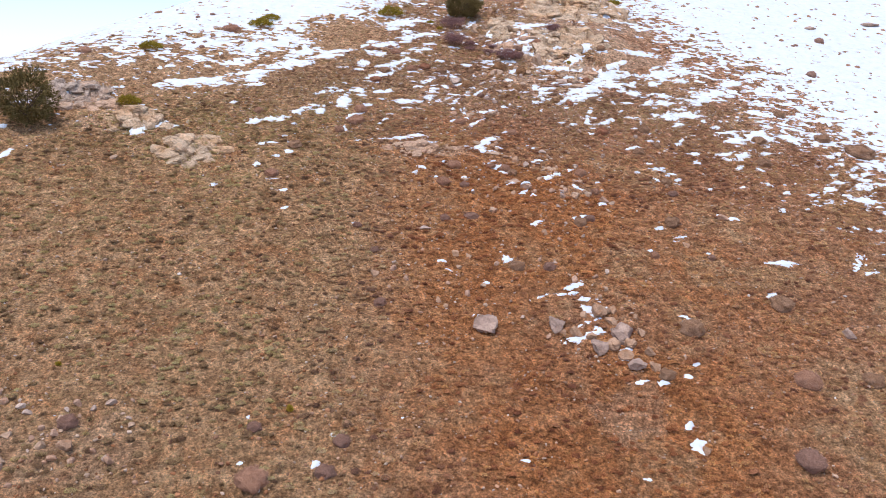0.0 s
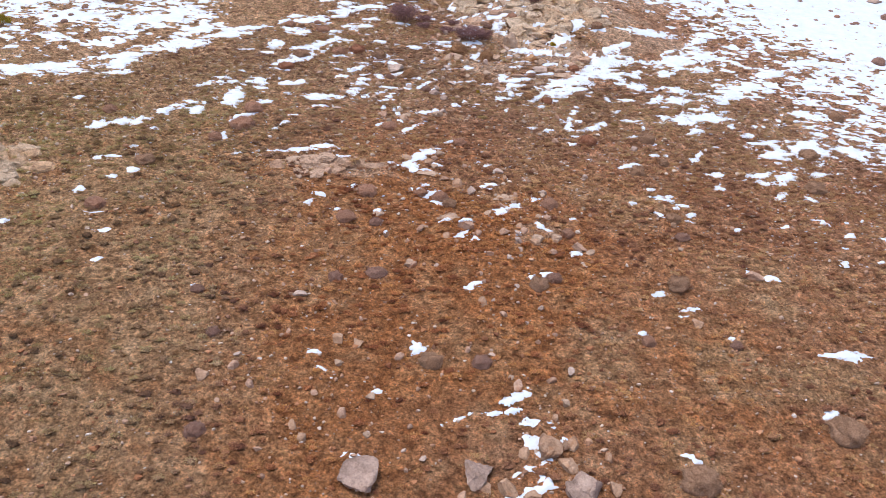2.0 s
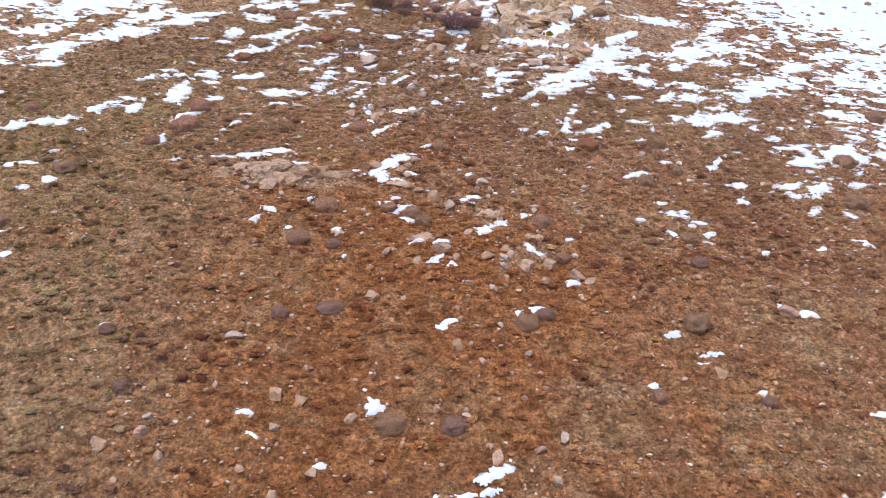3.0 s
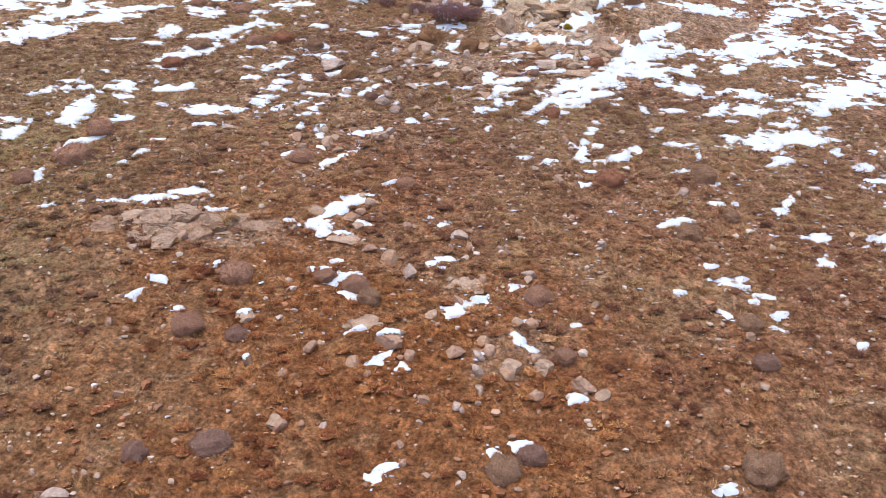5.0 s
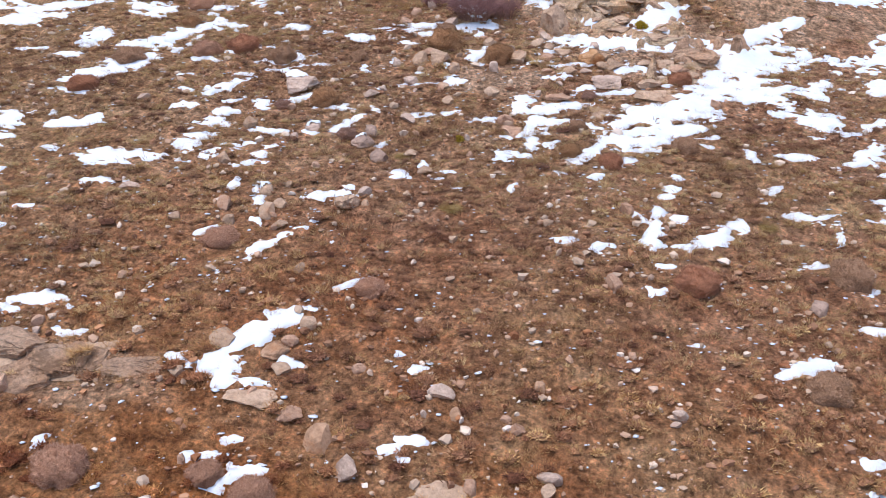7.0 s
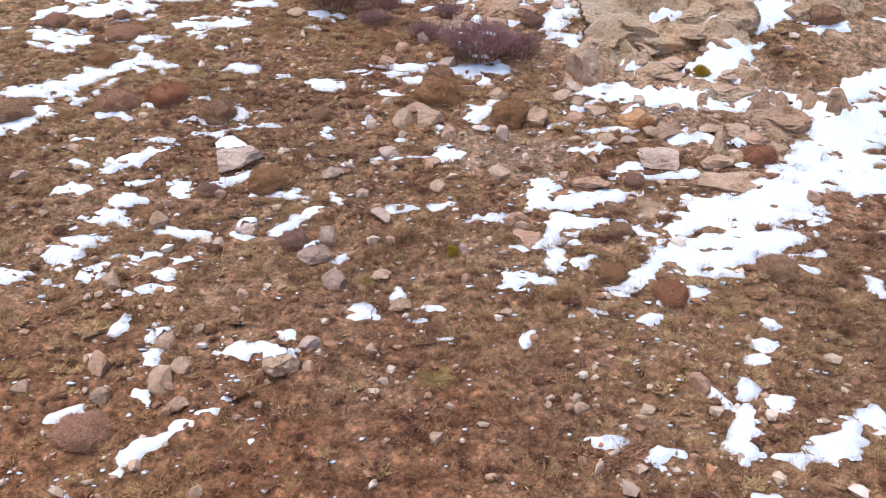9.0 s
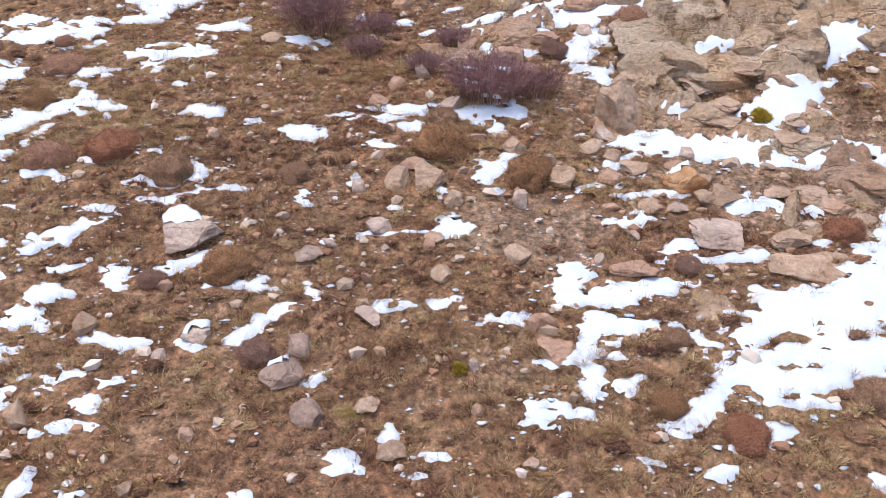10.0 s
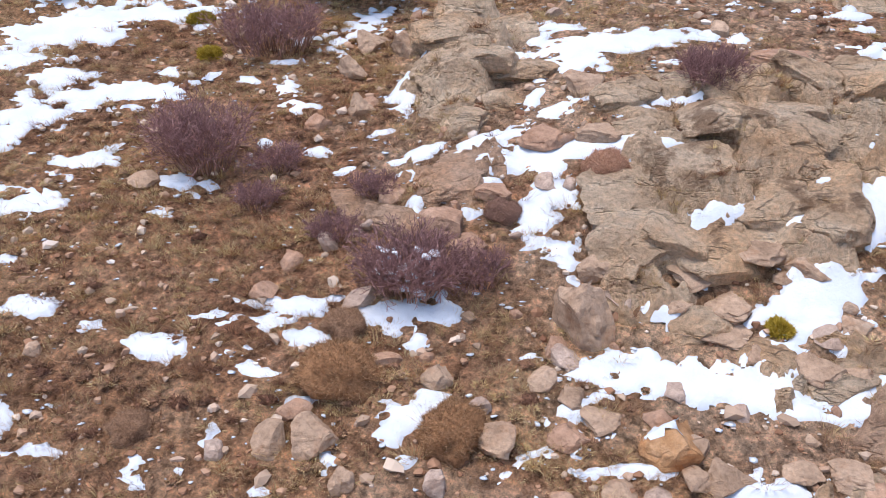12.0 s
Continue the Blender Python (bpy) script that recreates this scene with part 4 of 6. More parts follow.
def snow_field(x, y):
    """Above zero where snow lies; the amount grows towards the middle of a patch. x and y are grid lines."""
    X, Y = np.meshgrid(x, y)
    wx = 0.3 * fbm(X / 0.8, Y / 0.6, 71, 5, 0.6) + 0.07 * fbm(X / 0.16, Y / 0.16, 72, 2)
    wy = 0.2 * fbm(X / 0.8, Y / 0.6, 81, 5, 0.6) + 0.05 * fbm(X / 0.16, Y / 0.16, 82, 2)
    ragged, frayed = fbm(X / 0.7, Y / 0.42, 73, 3), fbm(X / 0.34, Y / 0.14, 75, 4, 0.65)
    crumbled = 0.5 * frayed + 0.75 * fbm(X / 0.17, Y / 0.11, 77, 2)
    melted = ramp(fbm(X / 0.6, Y / 0.28, 76, 4, 0.6), 0.2, 0.42)
    fretted = fbm(X / 0.21, Y / 0.13, 79, 3, 0.7)
    S = np.full(X.shape, -1.0)
    for cx, cy, a, b, turn in SNOW_PATCHES:
        a, b = a * 1.05, max(b * 0.9, 0.06)
        reach = 1.4 * a + 0.4
        i0, i1 = np.searchsorted(x, (cx - reach, cx + reach))
        j0, j1 = np.searchsorted(y, (cy - reach, cy + reach))
        if i0 == i1 or j0 == j1:
            continue
        s = np.s_[j0:j1, i0:i1]
        k = min(1.0, 0.3 + a)
        at = min(np.searchsorted(y, cy), len(y) - 1), min(np.searchsorted(x, cx), len(x) - 1)
        dx, dy = X[s] + k * (wx[s] - wx[at]) - cx, Y[s] + k * (wy[s] - wy[at]) - cy
        c, n = math.cos(radians(turn)), math.sin(radians(turn))
        rag = (0.7 + 0.35 * ramp(a, 0.2, 0.8)) * (0.85 * frayed[s] + 0.5 * ragged[s])
        rag = rag * (1 - 0.55 * ramp(a / b, 3.0, 6.0))
        q = rag + np.hypot((c * dx + n * dy) / a, (c * dy - n * dx) / b)
        S[s] = np.maximum(S[s], (1 - q) * min(1.0, 2.2 * b) - 0.6 * ramp(b, 0.22, 0.5) * melted[s] - (0.16 + 0.22 * ramp(b, 0.05, 0.3)) * crumbled[s] - 0.16 * fretted[s])
    # the unbroken cover above the snow line, ragged towards its lower edge
    line_r = (X - 22.2) * 0.955 + (Y - 91.6) * 0.297
    line_r = np.maximum(line_r, (X - 29.0) * 0.85 + (Y - 70.0) * 0.4)
    line_l = (X + 31.5) * -0.42 + (Y - 69.3) * 0.907
    line_l = np.minimum(line_l, 9 + 0 * X) - ramp(X, -11, 1) * 8
    edge = np.maximum(line_r, line_l)
    edge = edge + 2.5 * fbm(X / 7, Y / 5, 45, 3)
    cover = 0.1 * ramp(edge, -16.0, -9.0) + 0.38 * ramp(edge, -8.0, -0.5) + 0.5 * ramp(edge, -1.5, 4.5)
    middle = ramp(X, -13, -9) * (1 - ramp(X - 0.3 * (Y - 60), 10.5, 15)) * (1 - ramp(Y, 78.5, 81))
    cover = cover * ramp(Y, 48, 57)
    cover = cover * (1 - middle) - 0.02 * middle
    n1 = fbm((X + 0.2 * Y) / 1.5, Y / 0.7, 91, 4, 0.6) * 0.42 + 0.85 * fbm(X / 0.45, Y / 0.24, 95, 4, 0.65)
    level = np.interp(cover, [0, 0.06, 0.3, 0.5, 0.7, 0.97, 1], [0.85, 0.5, 0.2, 0.03, -0.13, -0.45, -0.65])
    P = n1 - level + 0.12 * frayed
    P = np.where(cover <= 0, -1.0, P)
    return X, Y, np.maximum(S, np.minimum(P * 0.6, 0.5)), edge


def snow_sheets(x, y):
    """The lying snow over one stretch of grid: the larger patches singly, the small bits together."""
    X, Y, S, edge = snow_field(x, y)
    lift = 0.042 * (1 - np.exp(-np.maximum(S, 0) * 6.0)) + np.where(S < 0, np.maximum(S, -0.3) * 0.5, 0) - 0.004
    bed = hill(X, Y) + 0.05 * fbm(X / 1.1, Y / 1.1, 21, 3)
    rock_z = bed_top(X, Y)
    bed = np.clip(rock_z, bed, bed + 0.45)
    for _ in range(5):
        wide = np.pad(bed, 3, mode="edge")
        bed = sum(wide[3 + k:3 + k + bed.shape[0], 3:-3] for k in range(-3, 4)) / 7
        wide = np.pad(bed, 3, mode="edge")
        bed = sum(wide[3:-3, 3 + k:3 + k + bed.shape[1]] for k in range(-3, 4)) / 7
    bed = bed + 0.03 * (rock_z > bed - 0.1)
    Z = bed + 0.02 + lift + 0.012 * fbm(X / 0.45, Y / 0.45, 99, 2) + 0.03 * fbm(X / 0.2, Y / 0.17, 98, 2) * np.exp(-np.abs(S) * 7)
    nx, ny = len(x), len(y)
    on = S > -0.05
    quad = on[:-1, :-1] | on[1:, :-1] | on[:-1, 1:] | on[1:, 1:]
    # connected patches, from runs of cells along each line
    parent, label, before = [0], np.zeros(quad.shape, int), []

    def root(k):
        while parent[k] != k:
            parent[k] = parent[parent[k]]
            k = parent[k]
        return k

    for r in range(ny - 1):
        d = np.diff(np.concatenate([[0], quad[r].astype(int), [0]]))
        runs = []
        p = 0
        for lo, hi in zip(np.flatnonzero(d == 1), np.flatnonzero(d == -1)):
            k = len(parent)
            parent.append(k)
            label[r, lo:hi] = k
            while p < len(before) and before[p][1] <= lo:
                p += 1
            q = p
            while q < len(before) and before[q][0] < hi:
                parent[root(before[q][2])] = root(k)
                q += 1
            runs.append((lo, hi, k))
        before = runs
    mark = np.array([root(k) for k in range(len(parent))])[label]
    places = np.stack([X.ravel(), Y.ravel(), Z.ravel()], 1)
    faces = grid_faces(nx, ny)
    return places, faces, mark.ravel(), S


def build_sheet(places, faces, name):
    used, flat = np.unique(faces, return_inverse=True)
    return part(name, mesh_np(name, places[used], flat.reshape(faces.shape)), SNOW)




def lines(*stops):
    """Grid lines: place, distance between lines up to the next place."""
    return np.concatenate([np.arange(a, b, d) for a, d, b in zip(stops[0::2], stops[1::2], stops[2::2])])


sx = lines(-42, 0.13, -8, 0.074, -3, 0.052, 14, 0.068, 22, 0.095, 40, 0.13, 51)
sy = lines(32, 0.15, 40, 0.062, 64, 0.046, 83, 0.07, 96, 0.15, 107)
places, faces, mark, SNOW_DEPTH = snow_sheets(sx, sy)
ids, counts = np.unique(mark, return_counts=True)
sizes = sorted(((c, i) for i, c in zip(ids, counts) if i), reverse=True)
single = {i for c, i in sizes[:270] if c > 30}
order = np.argsort(mark, kind="stable")
bounds = np.searchsorted(mark[order], sorted(single)), np.searchsorted(mark[order], sorted(single), side="right")
for k, (lo, hi) in enumerate(zip(*bounds)):
    ob = build_sheet(places, faces[order[lo:hi]], "snow_patch")
    big = hi - lo
    tagged(ob, "broad field of bright old snow on the slope" if big > 3000 else "thin melting patch of white snow among grass" if big < 400 else "ragged melting snow patch on stony ground", "snow", "snow patches")
rest = faces[(mark > 0) & ~np.isin(mark, list(single))]
if len(rest):
    tagged(build_sheet(places, rest, "snow_scraps"), "small scattered scraps of white snow on grass", "snow", kind="stuff")


def snow_at(x, y):
    i = np.clip(np.searchsorted(sx, x), 0, len(sx) - 1)
    return SNOW_DEPTH[np.clip(np.searchsorted(sy, y), 0, len(sy) - 1), i]


# ---- where things stand: x, y, width, height, look ----
ROCK_ROWS_1 = [
    (8.80, 72.60, 0.98, 0.56, "orange"), (8.89, 73.43, 0.41, 0.27, "grey"), (7.66, 74.15, 0.74, 1.2, "block"), (7.70, 74.99, 0.51, 0.31, "block"),
    (6.73, 72.26, 0.42, 0.33, "block"), (4.50, 71.86, 0.64, 0.43, "tan"), (3.93, 71.78, 0.50, 0.35, "tan"), (3.26, 71.53, 0.35, 0.29, "grey"),
    (4.94, 71.42, 0.31, 0.32, "block"), (6.10, 71.55, 0.34, 0.32, "grey"), (7.36, 73.69, 0.58, 0.22, "grey"), (7.14, 73.23, 0.52, 0.28, "tan"),
    (5.77, 73.02, 0.56, 0.36, "tan"), (10.85, 79.77, 1.16, 0.49, "red"), (5.38, 75.37, 0.85, 0.50, "red"), (10.02, 75.53, 0.86, 0.38, "block"),
    (10.68, 75.39, 0.76, 0.44, "tan"), (10.70, 75.78, 0.26, 0.20, "grey"), (9.72, 73.26, 0.29, 0.28, "grey"),
]
ROCK_ROWS_2 = [
    (10.09, 73.63, 0.23, 0.14, "tan"), (10.75, 74.04, 0.60, 0.42, "block"), (11.28, 74.71, 0.55, 0.35, "tan"), (11.31, 74.05, 0.45, 0.45, "block"),
    (4.59, 79.92, 1.14, 0.68, "tan"), (6.87, 76.26, 0.40, 0.17, "grey"), (7.23, 76.19, 0.28, 0.17, "grey"), (5.40, 81.14, 0.39, 0.25, "tan"),
    (9.53, 72.36, 0.64, 0.49, "tan"), (8.70, 72.02, 0.40, 0.27, "grey"), (8.02, 72.81, 0.57, 0.23, "tan"), (7.55, 72.53, 0.67, 0.23, "red"),
    (7.57, 73.05, 0.44, 0.14, "tan"), (0.12, 75.84, 0.50, 0.12, "tan"), (0.19, 72.41, 0.28, 0.18, "tan"), (2.97, 74.06, 0.50, 0.31, "red"),
    (7.32, 78.49, 0.81, 0.43, "tan"), (6.70, 77.04, 1.10, 0.40, "red"), (7.66, 77.15, 0.70, 0.36, "tan"),
]
ROCK_ROWS_3 = [
    (10.97, 72.64, 0.61, 0.32, "tan"), (2.77, 80.62, 0.82, 0.47, "tan"), (3.56, 80.37, 0.81, 0.51, "tan"), (9.14, 75.10, 0.75, 0.37, "tan"),
    (8.58, 75.23, 0.60, 0.38, "tan"), (9.57, 74.79, 0.57, 0.30, "block"), (8.23, 74.96, 0.50, 0.31, "tan"), (9.30, 74.35, 0.90, 0.25, "flat"),
    (8.84, 74.64, 0.49, 0.25, "tan"), (10.35, 75.24, 0.42, 0.25, "tan"), (10.93, 74.50, 0.47, 0.24, "grey"), (6.12, 75.99, 0.58, 0.30, "red"),
    (5.86, 75.17, 0.54, 0.32, "red"), (3.17, 78.46, 0.55, 0.47, "tan"), (2.61, 79.57, 0.67, 0.41, "tan"), (4.43, 76.10, 0.58, 0.30, "red"),
    (2.45, 77.93, 0.64, 0.38, "red"), (3.18, 74.58, 0.43, 0.29, "red"), (8.28, 71.91, 0.40, 0.25, "tan"),
]
ROCK_ROWS_4 = [
    (9.14, 72.23, 0.42, 0.25, "tan"), (10.39, 72.61, 0.49, 0.27, "tan"), (0.98, 69.82, 1.04, 0.48, "grey"), (3.25, 67.57, 0.76, 0.36, "dark"),
    (3.37, 68.05, 0.46, 0.31, "dark"), (3.86, 67.01, 0.43, 0.36, "dark"), (1.85, 68.01, 0.49, 0.19, "grey"), (5.05, 66.78, 0.42, 0.24, "tan"),
    (3.54, 65.08, 0.50, 0.37, "block"), (1.86, 64.49, 0.45, 0.30, "tan"), (1.58, 65.18, 0.46, 0.29, "tan"), (2.07, 64.79, 0.32, 0.21, "tan"),
    (1.12, 64.02, 0.33, 0.22, "tan"), (2.29, 64.14, 0.33, 0.19, "tan"), (1.93, 65.58, 0.29, 0.18, "tan"), (3.98, 65.18, 0.20, 0.15, "tan"),
    (9.17, 69.97, 0.91, 0.44, "flat"), (9.35, 71.41, 1.03, 0.41, "grey"), (10.65, 70.98, 1.19, 0.48, "flat"),
]
ROCK_ROWS_5 = [
    (2.91, 69.86, 0.46, 0.23, "grey"), (7.01, 68.73, 0.57, 0.25, "red"), (1.47, 67.54, 0.24, 0.13, "grey"), (10.50, 71.52, 0.61, 0.45, "tan"),
    (5.12, 69.72, 0.32, 0.22, "tan"), (3.88, 70.59, 0.52, 0.23, "grey"), (4.59, 67.32, 0.36, 0.19, "tan"), (12.24, 73.31, 1.32, 0.44, "flat"),
    (11.25, 72.47, 0.75, 0.34, "red"), (8.07, 70.36, 0.69, 0.24, "red"), (-1.53, 59.55, 1.14, 0.62, "flat"), (0.03, 60.06, 0.68, 0.48, "flat"),
    (-0.28, 59.62, 0.80, 0.32, "flat"), (-2.89, 59.52, 0.81, 0.39, "flat"), (4.82, 58.92, 0.53, 0.36, "tan"), (5.34, 55.83, 0.72, 0.52, "grey"),
    (1.41, 56.25, 0.48, 0.24, "grey"), (1.89, 54.77, 0.32, 0.29, "grey"), (2.80, 54.70, 0.31, 0.25, "tan"),
]
ROCK_ROWS_6 = [
    (6.16, 56.89, 0.41, 0.23, "tan"), (7.02, 59.83, 0.26, 0.21, "tan"), (7.46, 58.48, 0.30, 0.23, "grey"), (7.13, 58.21, 0.96, 0.38, "flat"),
    (3.29, 59.49, 0.83, 0.25, "flat"), (4.11, 59.41, 0.52, 0.19, "dark"), (8.92, 57.02, 0.34, 0.20, "tan"), (7.60, 56.30, 0.33, 0.17, "tan"),
    (7.75, 56.00, 0.45, 0.29, "grey"), (8.33, 55.51, 0.62, 0.32, "red"), (8.94, 55.76, 0.38, 0.25, "tan"), (6.89, 55.92, 0.54, 0.34, "red"),
    (4.55, 56.38, 0.90, 0.41, "flat"), (4.46, 55.12, 0.38, 0.19, "red"), (5.77, 55.54, 0.38, 0.24, "grey"), (10.54, 57.94, 0.21, 0.18, "tan"),
    (14.50, 57.43, 0.35, 0.21, "tan"), (8.08, 59.71, 0.33, 0.26, "tan"), (3.15, 62.79, 0.30, 0.24, "grey"),
]
ROCK_ROWS_7 = [
    (3.36, 60.69, 0.68, 0.26, "tan"), (13.64, 63.53, 0.46, 0.23, "dark"), (2.33, 60.80, 0.50, 0.22, "dark"), (8.40, 60.62, 0.26, 0.16, "tan"),
    (8.68, 45.00, 0.42, 0.54, "tan"), (-3.55, 46.38, 0.61, 0.30, "tan"), (-0.17, 44.77, 0.35, 0.26, "tan"), (0.19, 44.27, 0.47, 0.25, "grey"),
    (0.74, 48.67, 0.55, 0.29, "grey"), (1.48, 48.65, 0.55, 0.29, "tan"), (17.27, 54.52, 0.98, 0.38, "grey"), (14.32, 51.29, 0.59, 0.31, "grey"),
    (6.00, 51.36, 0.51, 0.28, "tan"), (8.43, 46.17, 0.37, 0.24, "grey"), (9.13, 55.50, 0.57, 0.32, "tan"), (8.24, 55.28, 0.48, 0.25, "tan"),
    (10.04, 55.22, 0.65, 0.35, "dark"), (10.50, 55.02, 0.48, 0.24, "tan"), (-16.35, 34.03, 0.60, 0.41, "tan"),
]
ROCK_ROWS_8 = [
    (-15.27, 34.07, 0.83, 0.44, "tan"), (2.22, 43.11, 1.2, 0.6, "block"), (5.83, 43.63, 1.32, 0.69, "dark"), (6.73, 43.27, 0.86, 0.46, "tan"),
    (7.94, 42.41, 1.18, 0.54, "tan"), (9.12, 43.52, 1.49, 0.87, "tan"), (9.51, 41.12, 0.98, 0.55, "tan"), (8.95, 45.06, 0.44, 0.47, "tan"),
    (11.67, 36.65, 0.64, 0.36, "tan"), (21.10, 44.64, 0.94, 0.47, "grey"), (-20.53, 55.27, 0.53, 0.34, "tan"), (34.77, 87.16, 1.35, 0.54, "dark"),
    (41.58, 89.37, 1.65, 0.37, "dark"), (8.15, 44.76, 0.81, 0.64, "block"), (8.99, 43.29, 1.01, 0.62, "block"), (8.48, 42.70, 0.86, 0.54, "block"),
    (9.01, 41.84, 0.70, 0.49, "block"), (9.44, 42.77, 0.63, 0.40, "block"), (7.55, 43.02, 0.59, 0.36, "red"),
]
ROCK_ROWS_9 = [
    (8.73, 44.33, 0.61, 0.41, "block"), (10.15, 43.66, 0.65, 0.41, "dark"), (10.24, 42.17, 0.67, 0.43, "red"), (10.40, 41.24, 0.74, 0.45, "dark"),
    (7.35, 44.55, 0.47, 0.26, "red"), (10.04, 44.72, 0.43, 0.26, "red"), (6.08, 43.18, 0.55, 0.29, "red"),
]
ROCK_ROWS = ROCK_ROWS_1 + ROCK_ROWS_2 + ROCK_ROWS_3 + ROCK_ROWS_4 + ROCK_ROWS_5 + ROCK_ROWS_6 + ROCK_ROWS_7 + ROCK_ROWS_8 + ROCK_ROWS_9
SHRUB_ROWS_1 = [
    (4.48, 72.86, 1.06, 0.64, "gold"), (6.15, 72.31, 0.89, 0.40, "gold"), (4.33, 73.63, 0.64, 0.33, "brown"), (2.10, 71.60, 0.58, 0.32, "brown"),
    (7.79, 76.47, 0.77, 0.31, "purple"), (6.25, 75.73, 0.55, 0.29, "dark"), (-1.49, 71.68, 0.93, 0.37, "red"), (-2.51, 71.24, 0.92, 0.31, "purple"),
    (-3.70, 72.84, 0.56, 0.30, "gold"), (1.74, 69.28, 0.75, 0.32, "gold"), (-0.13, 71.27, 0.84, 0.34, "brown"), (0.73, 68.80, 0.44, 0.20, "dark"),
    (-3.91, 74.17, 0.92, 0.26, "purple"), (-6.05, 74.54, 0.68, 0.24, "purple"), (-4.42, 74.94, 0.44, 0.17, "purple"), (9.50, 67.83, 0.63, 0.31, "red"),
    (8.50, 68.10, 0.56, 0.38, "gold"), (8.62, 69.13, 0.46, 0.25, "brown"), (11.34, 68.65, 0.73, 0.32, "brown"),
]
SHRUB_ROWS_2 = [
    (11.32, 71.85, 0.64, 0.30, "red"), (8.85, 70.65, 0.42, 0.16, "dark"), (2.80, 67.84, 0.55, 0.25, "dark"), (13.15, 76.48, 0.78, 0.40, "brown"),
    (5.93, 65.39, 0.60, 0.28, "straw"), (0.33, 65.29, 0.48, 0.18, "straw"), (4.40, 67.20, 0.43, 0.21, "straw"), (0.71, 57.69, 0.96, 0.39, "purple"),
    (0.02, 55.75, 0.79, 0.43, "purple"), (4.04, 57.77, 0.72, 0.29, "purple"), (4.47, 57.31, 0.61, 0.34, "brown"), (3.15, 58.01, 0.56, 0.21, "purple"),
    (8.99, 58.01, 0.77, 0.41, "purple"), (9.66, 56.03, 0.59, 0.30, "purple"), (11.34, 63.85, 0.91, 0.35, "red"), (14.41, 64.50, 0.92, 0.43, "brown"),
    (1.18, 63.41, 0.80, 0.27, "purple"), (13.50, 61.60, 0.82, 0.32, "brown"), (14.60, 57.86, 0.69, 0.32, "brown"),
]
SHRUB_ROWS_3 = [
    (14.72, 56.58, 0.63, 0.25, "dark"), (14.94, 62.47, 0.57, 0.28, "brown"), (1.36, 55.68, 0.58, 0.23, "dark"), (-5.19, 68.81, 0.86, 0.27, "red"),
    (-4.61, 70.44, 1.02, 0.31, "brown"), (-5.88, 63.90, 0.97, 0.32, "purple"), (12.96, 65.81, 0.47, 0.25, "straw"), (4.80, 62.49, 0.64, 0.28, "purple"),
    (4.12, 48.05, 0.86, 0.66, "brown"), (8.23, 52.64, 0.78, 0.36, "brown"), (8.86, 53.04, 0.66, 0.33, "dark"), (5.96, 48.30, 0.72, 0.29, "dark"),
    (-3.78, 48.43, 0.55, 0.29, "dark"), (-4.91, 50.42, 0.48, 0.22, "dark"), (-3.17, 44.09, 0.66, 0.38, "dark"), (12.17, 50.06, 0.57, 0.27, "purple"),
    (13.97, 53.45, 0.96, 0.47, "brown"), (18.27, 46.91, 1.06, 0.49, "brown"), (15.54, 50.39, 0.49, 0.24, "dark"),
]
SHRUB_ROWS_4 = [
    (-6.04, 62.34, 1.15, 0.54, "purple"), (-12.87, 62.61, 0.68, 0.42, "purple"), (-10.63, 54.93, 0.88, 0.32, "purple"), (-9.74, 58.64, 1.01, 0.29, "brown"),
    (25.65, 68.84, 0.88, 0.33, "brown"), (22.79, 64.64, 1.08, 0.32, "brown"), (22.12, 61.54, 1.06, 0.36, "brown"), (0.14, 52.01, 0.60, 0.32, "dark"),
    (1.68, 52.56, 0.86, 0.26, "dark"), (-7.07, 60.98, 0.66, 0.30, "purple"), (-7.99, 35.93, 0.63, 0.35, "dark"), (-4.19, 35.45, 0.72, 0.31, "dark"),
    (-7.57, 33.22, 1.27, 0.72, "purple"), (-4.71, 33.86, 0.83, 0.41, "dark"), (18.37, 46.86, 1.41, 0.39, "brown"), (12.88, 44.17, 1.22, 0.51, "brown"),
    (21.06, 41.48, 1.10, 0.44, "brown"), (16.09, 36.31, 1.28, 0.43, "dark"), (10.81, 40.80, 0.81, 0.39, "brown"),
]
SHRUB_ROWS_5 = [
    (17.73, 41.10, 1.26, 0.61, "purple"), (-15.67, 35.23, 0.85, 0.46, "dark"), (-17.62, 75.73, 1.41, 0.45, "purple"), (27.74, 65.50, 1.24, 0.40, "brown"),
    (29.77, 63.88, 2.02, 0.39, "brown"),
]
SHRUB_ROWS = SHRUB_ROWS_1 + SHRUB_ROWS_2 + SHRUB_ROWS_3 + SHRUB_ROWS_4 + SHRUB_ROWS_5
BUSH_ROWS = [
    (5.07, 74.29, 1.57, 0.86, "snowy"), (0.92, 76.38, 1.56, 1.17, "purple"), (0.73, 80.14, 2.57, 0.93, "purple"), (9.38, 78.59, 0.96, 0.77, "purple"),
    (2.19, 76.58, 1.07, 0.47, "low"), (2.16, 75.64, 0.83, 0.41, "low"), (3.70, 75.08, 0.97, 0.42, "low"), (6.06, 74.56, 0.83, 0.60, "low"),
    (4.06, 76.04, 0.84, 0.37, "low"),
]
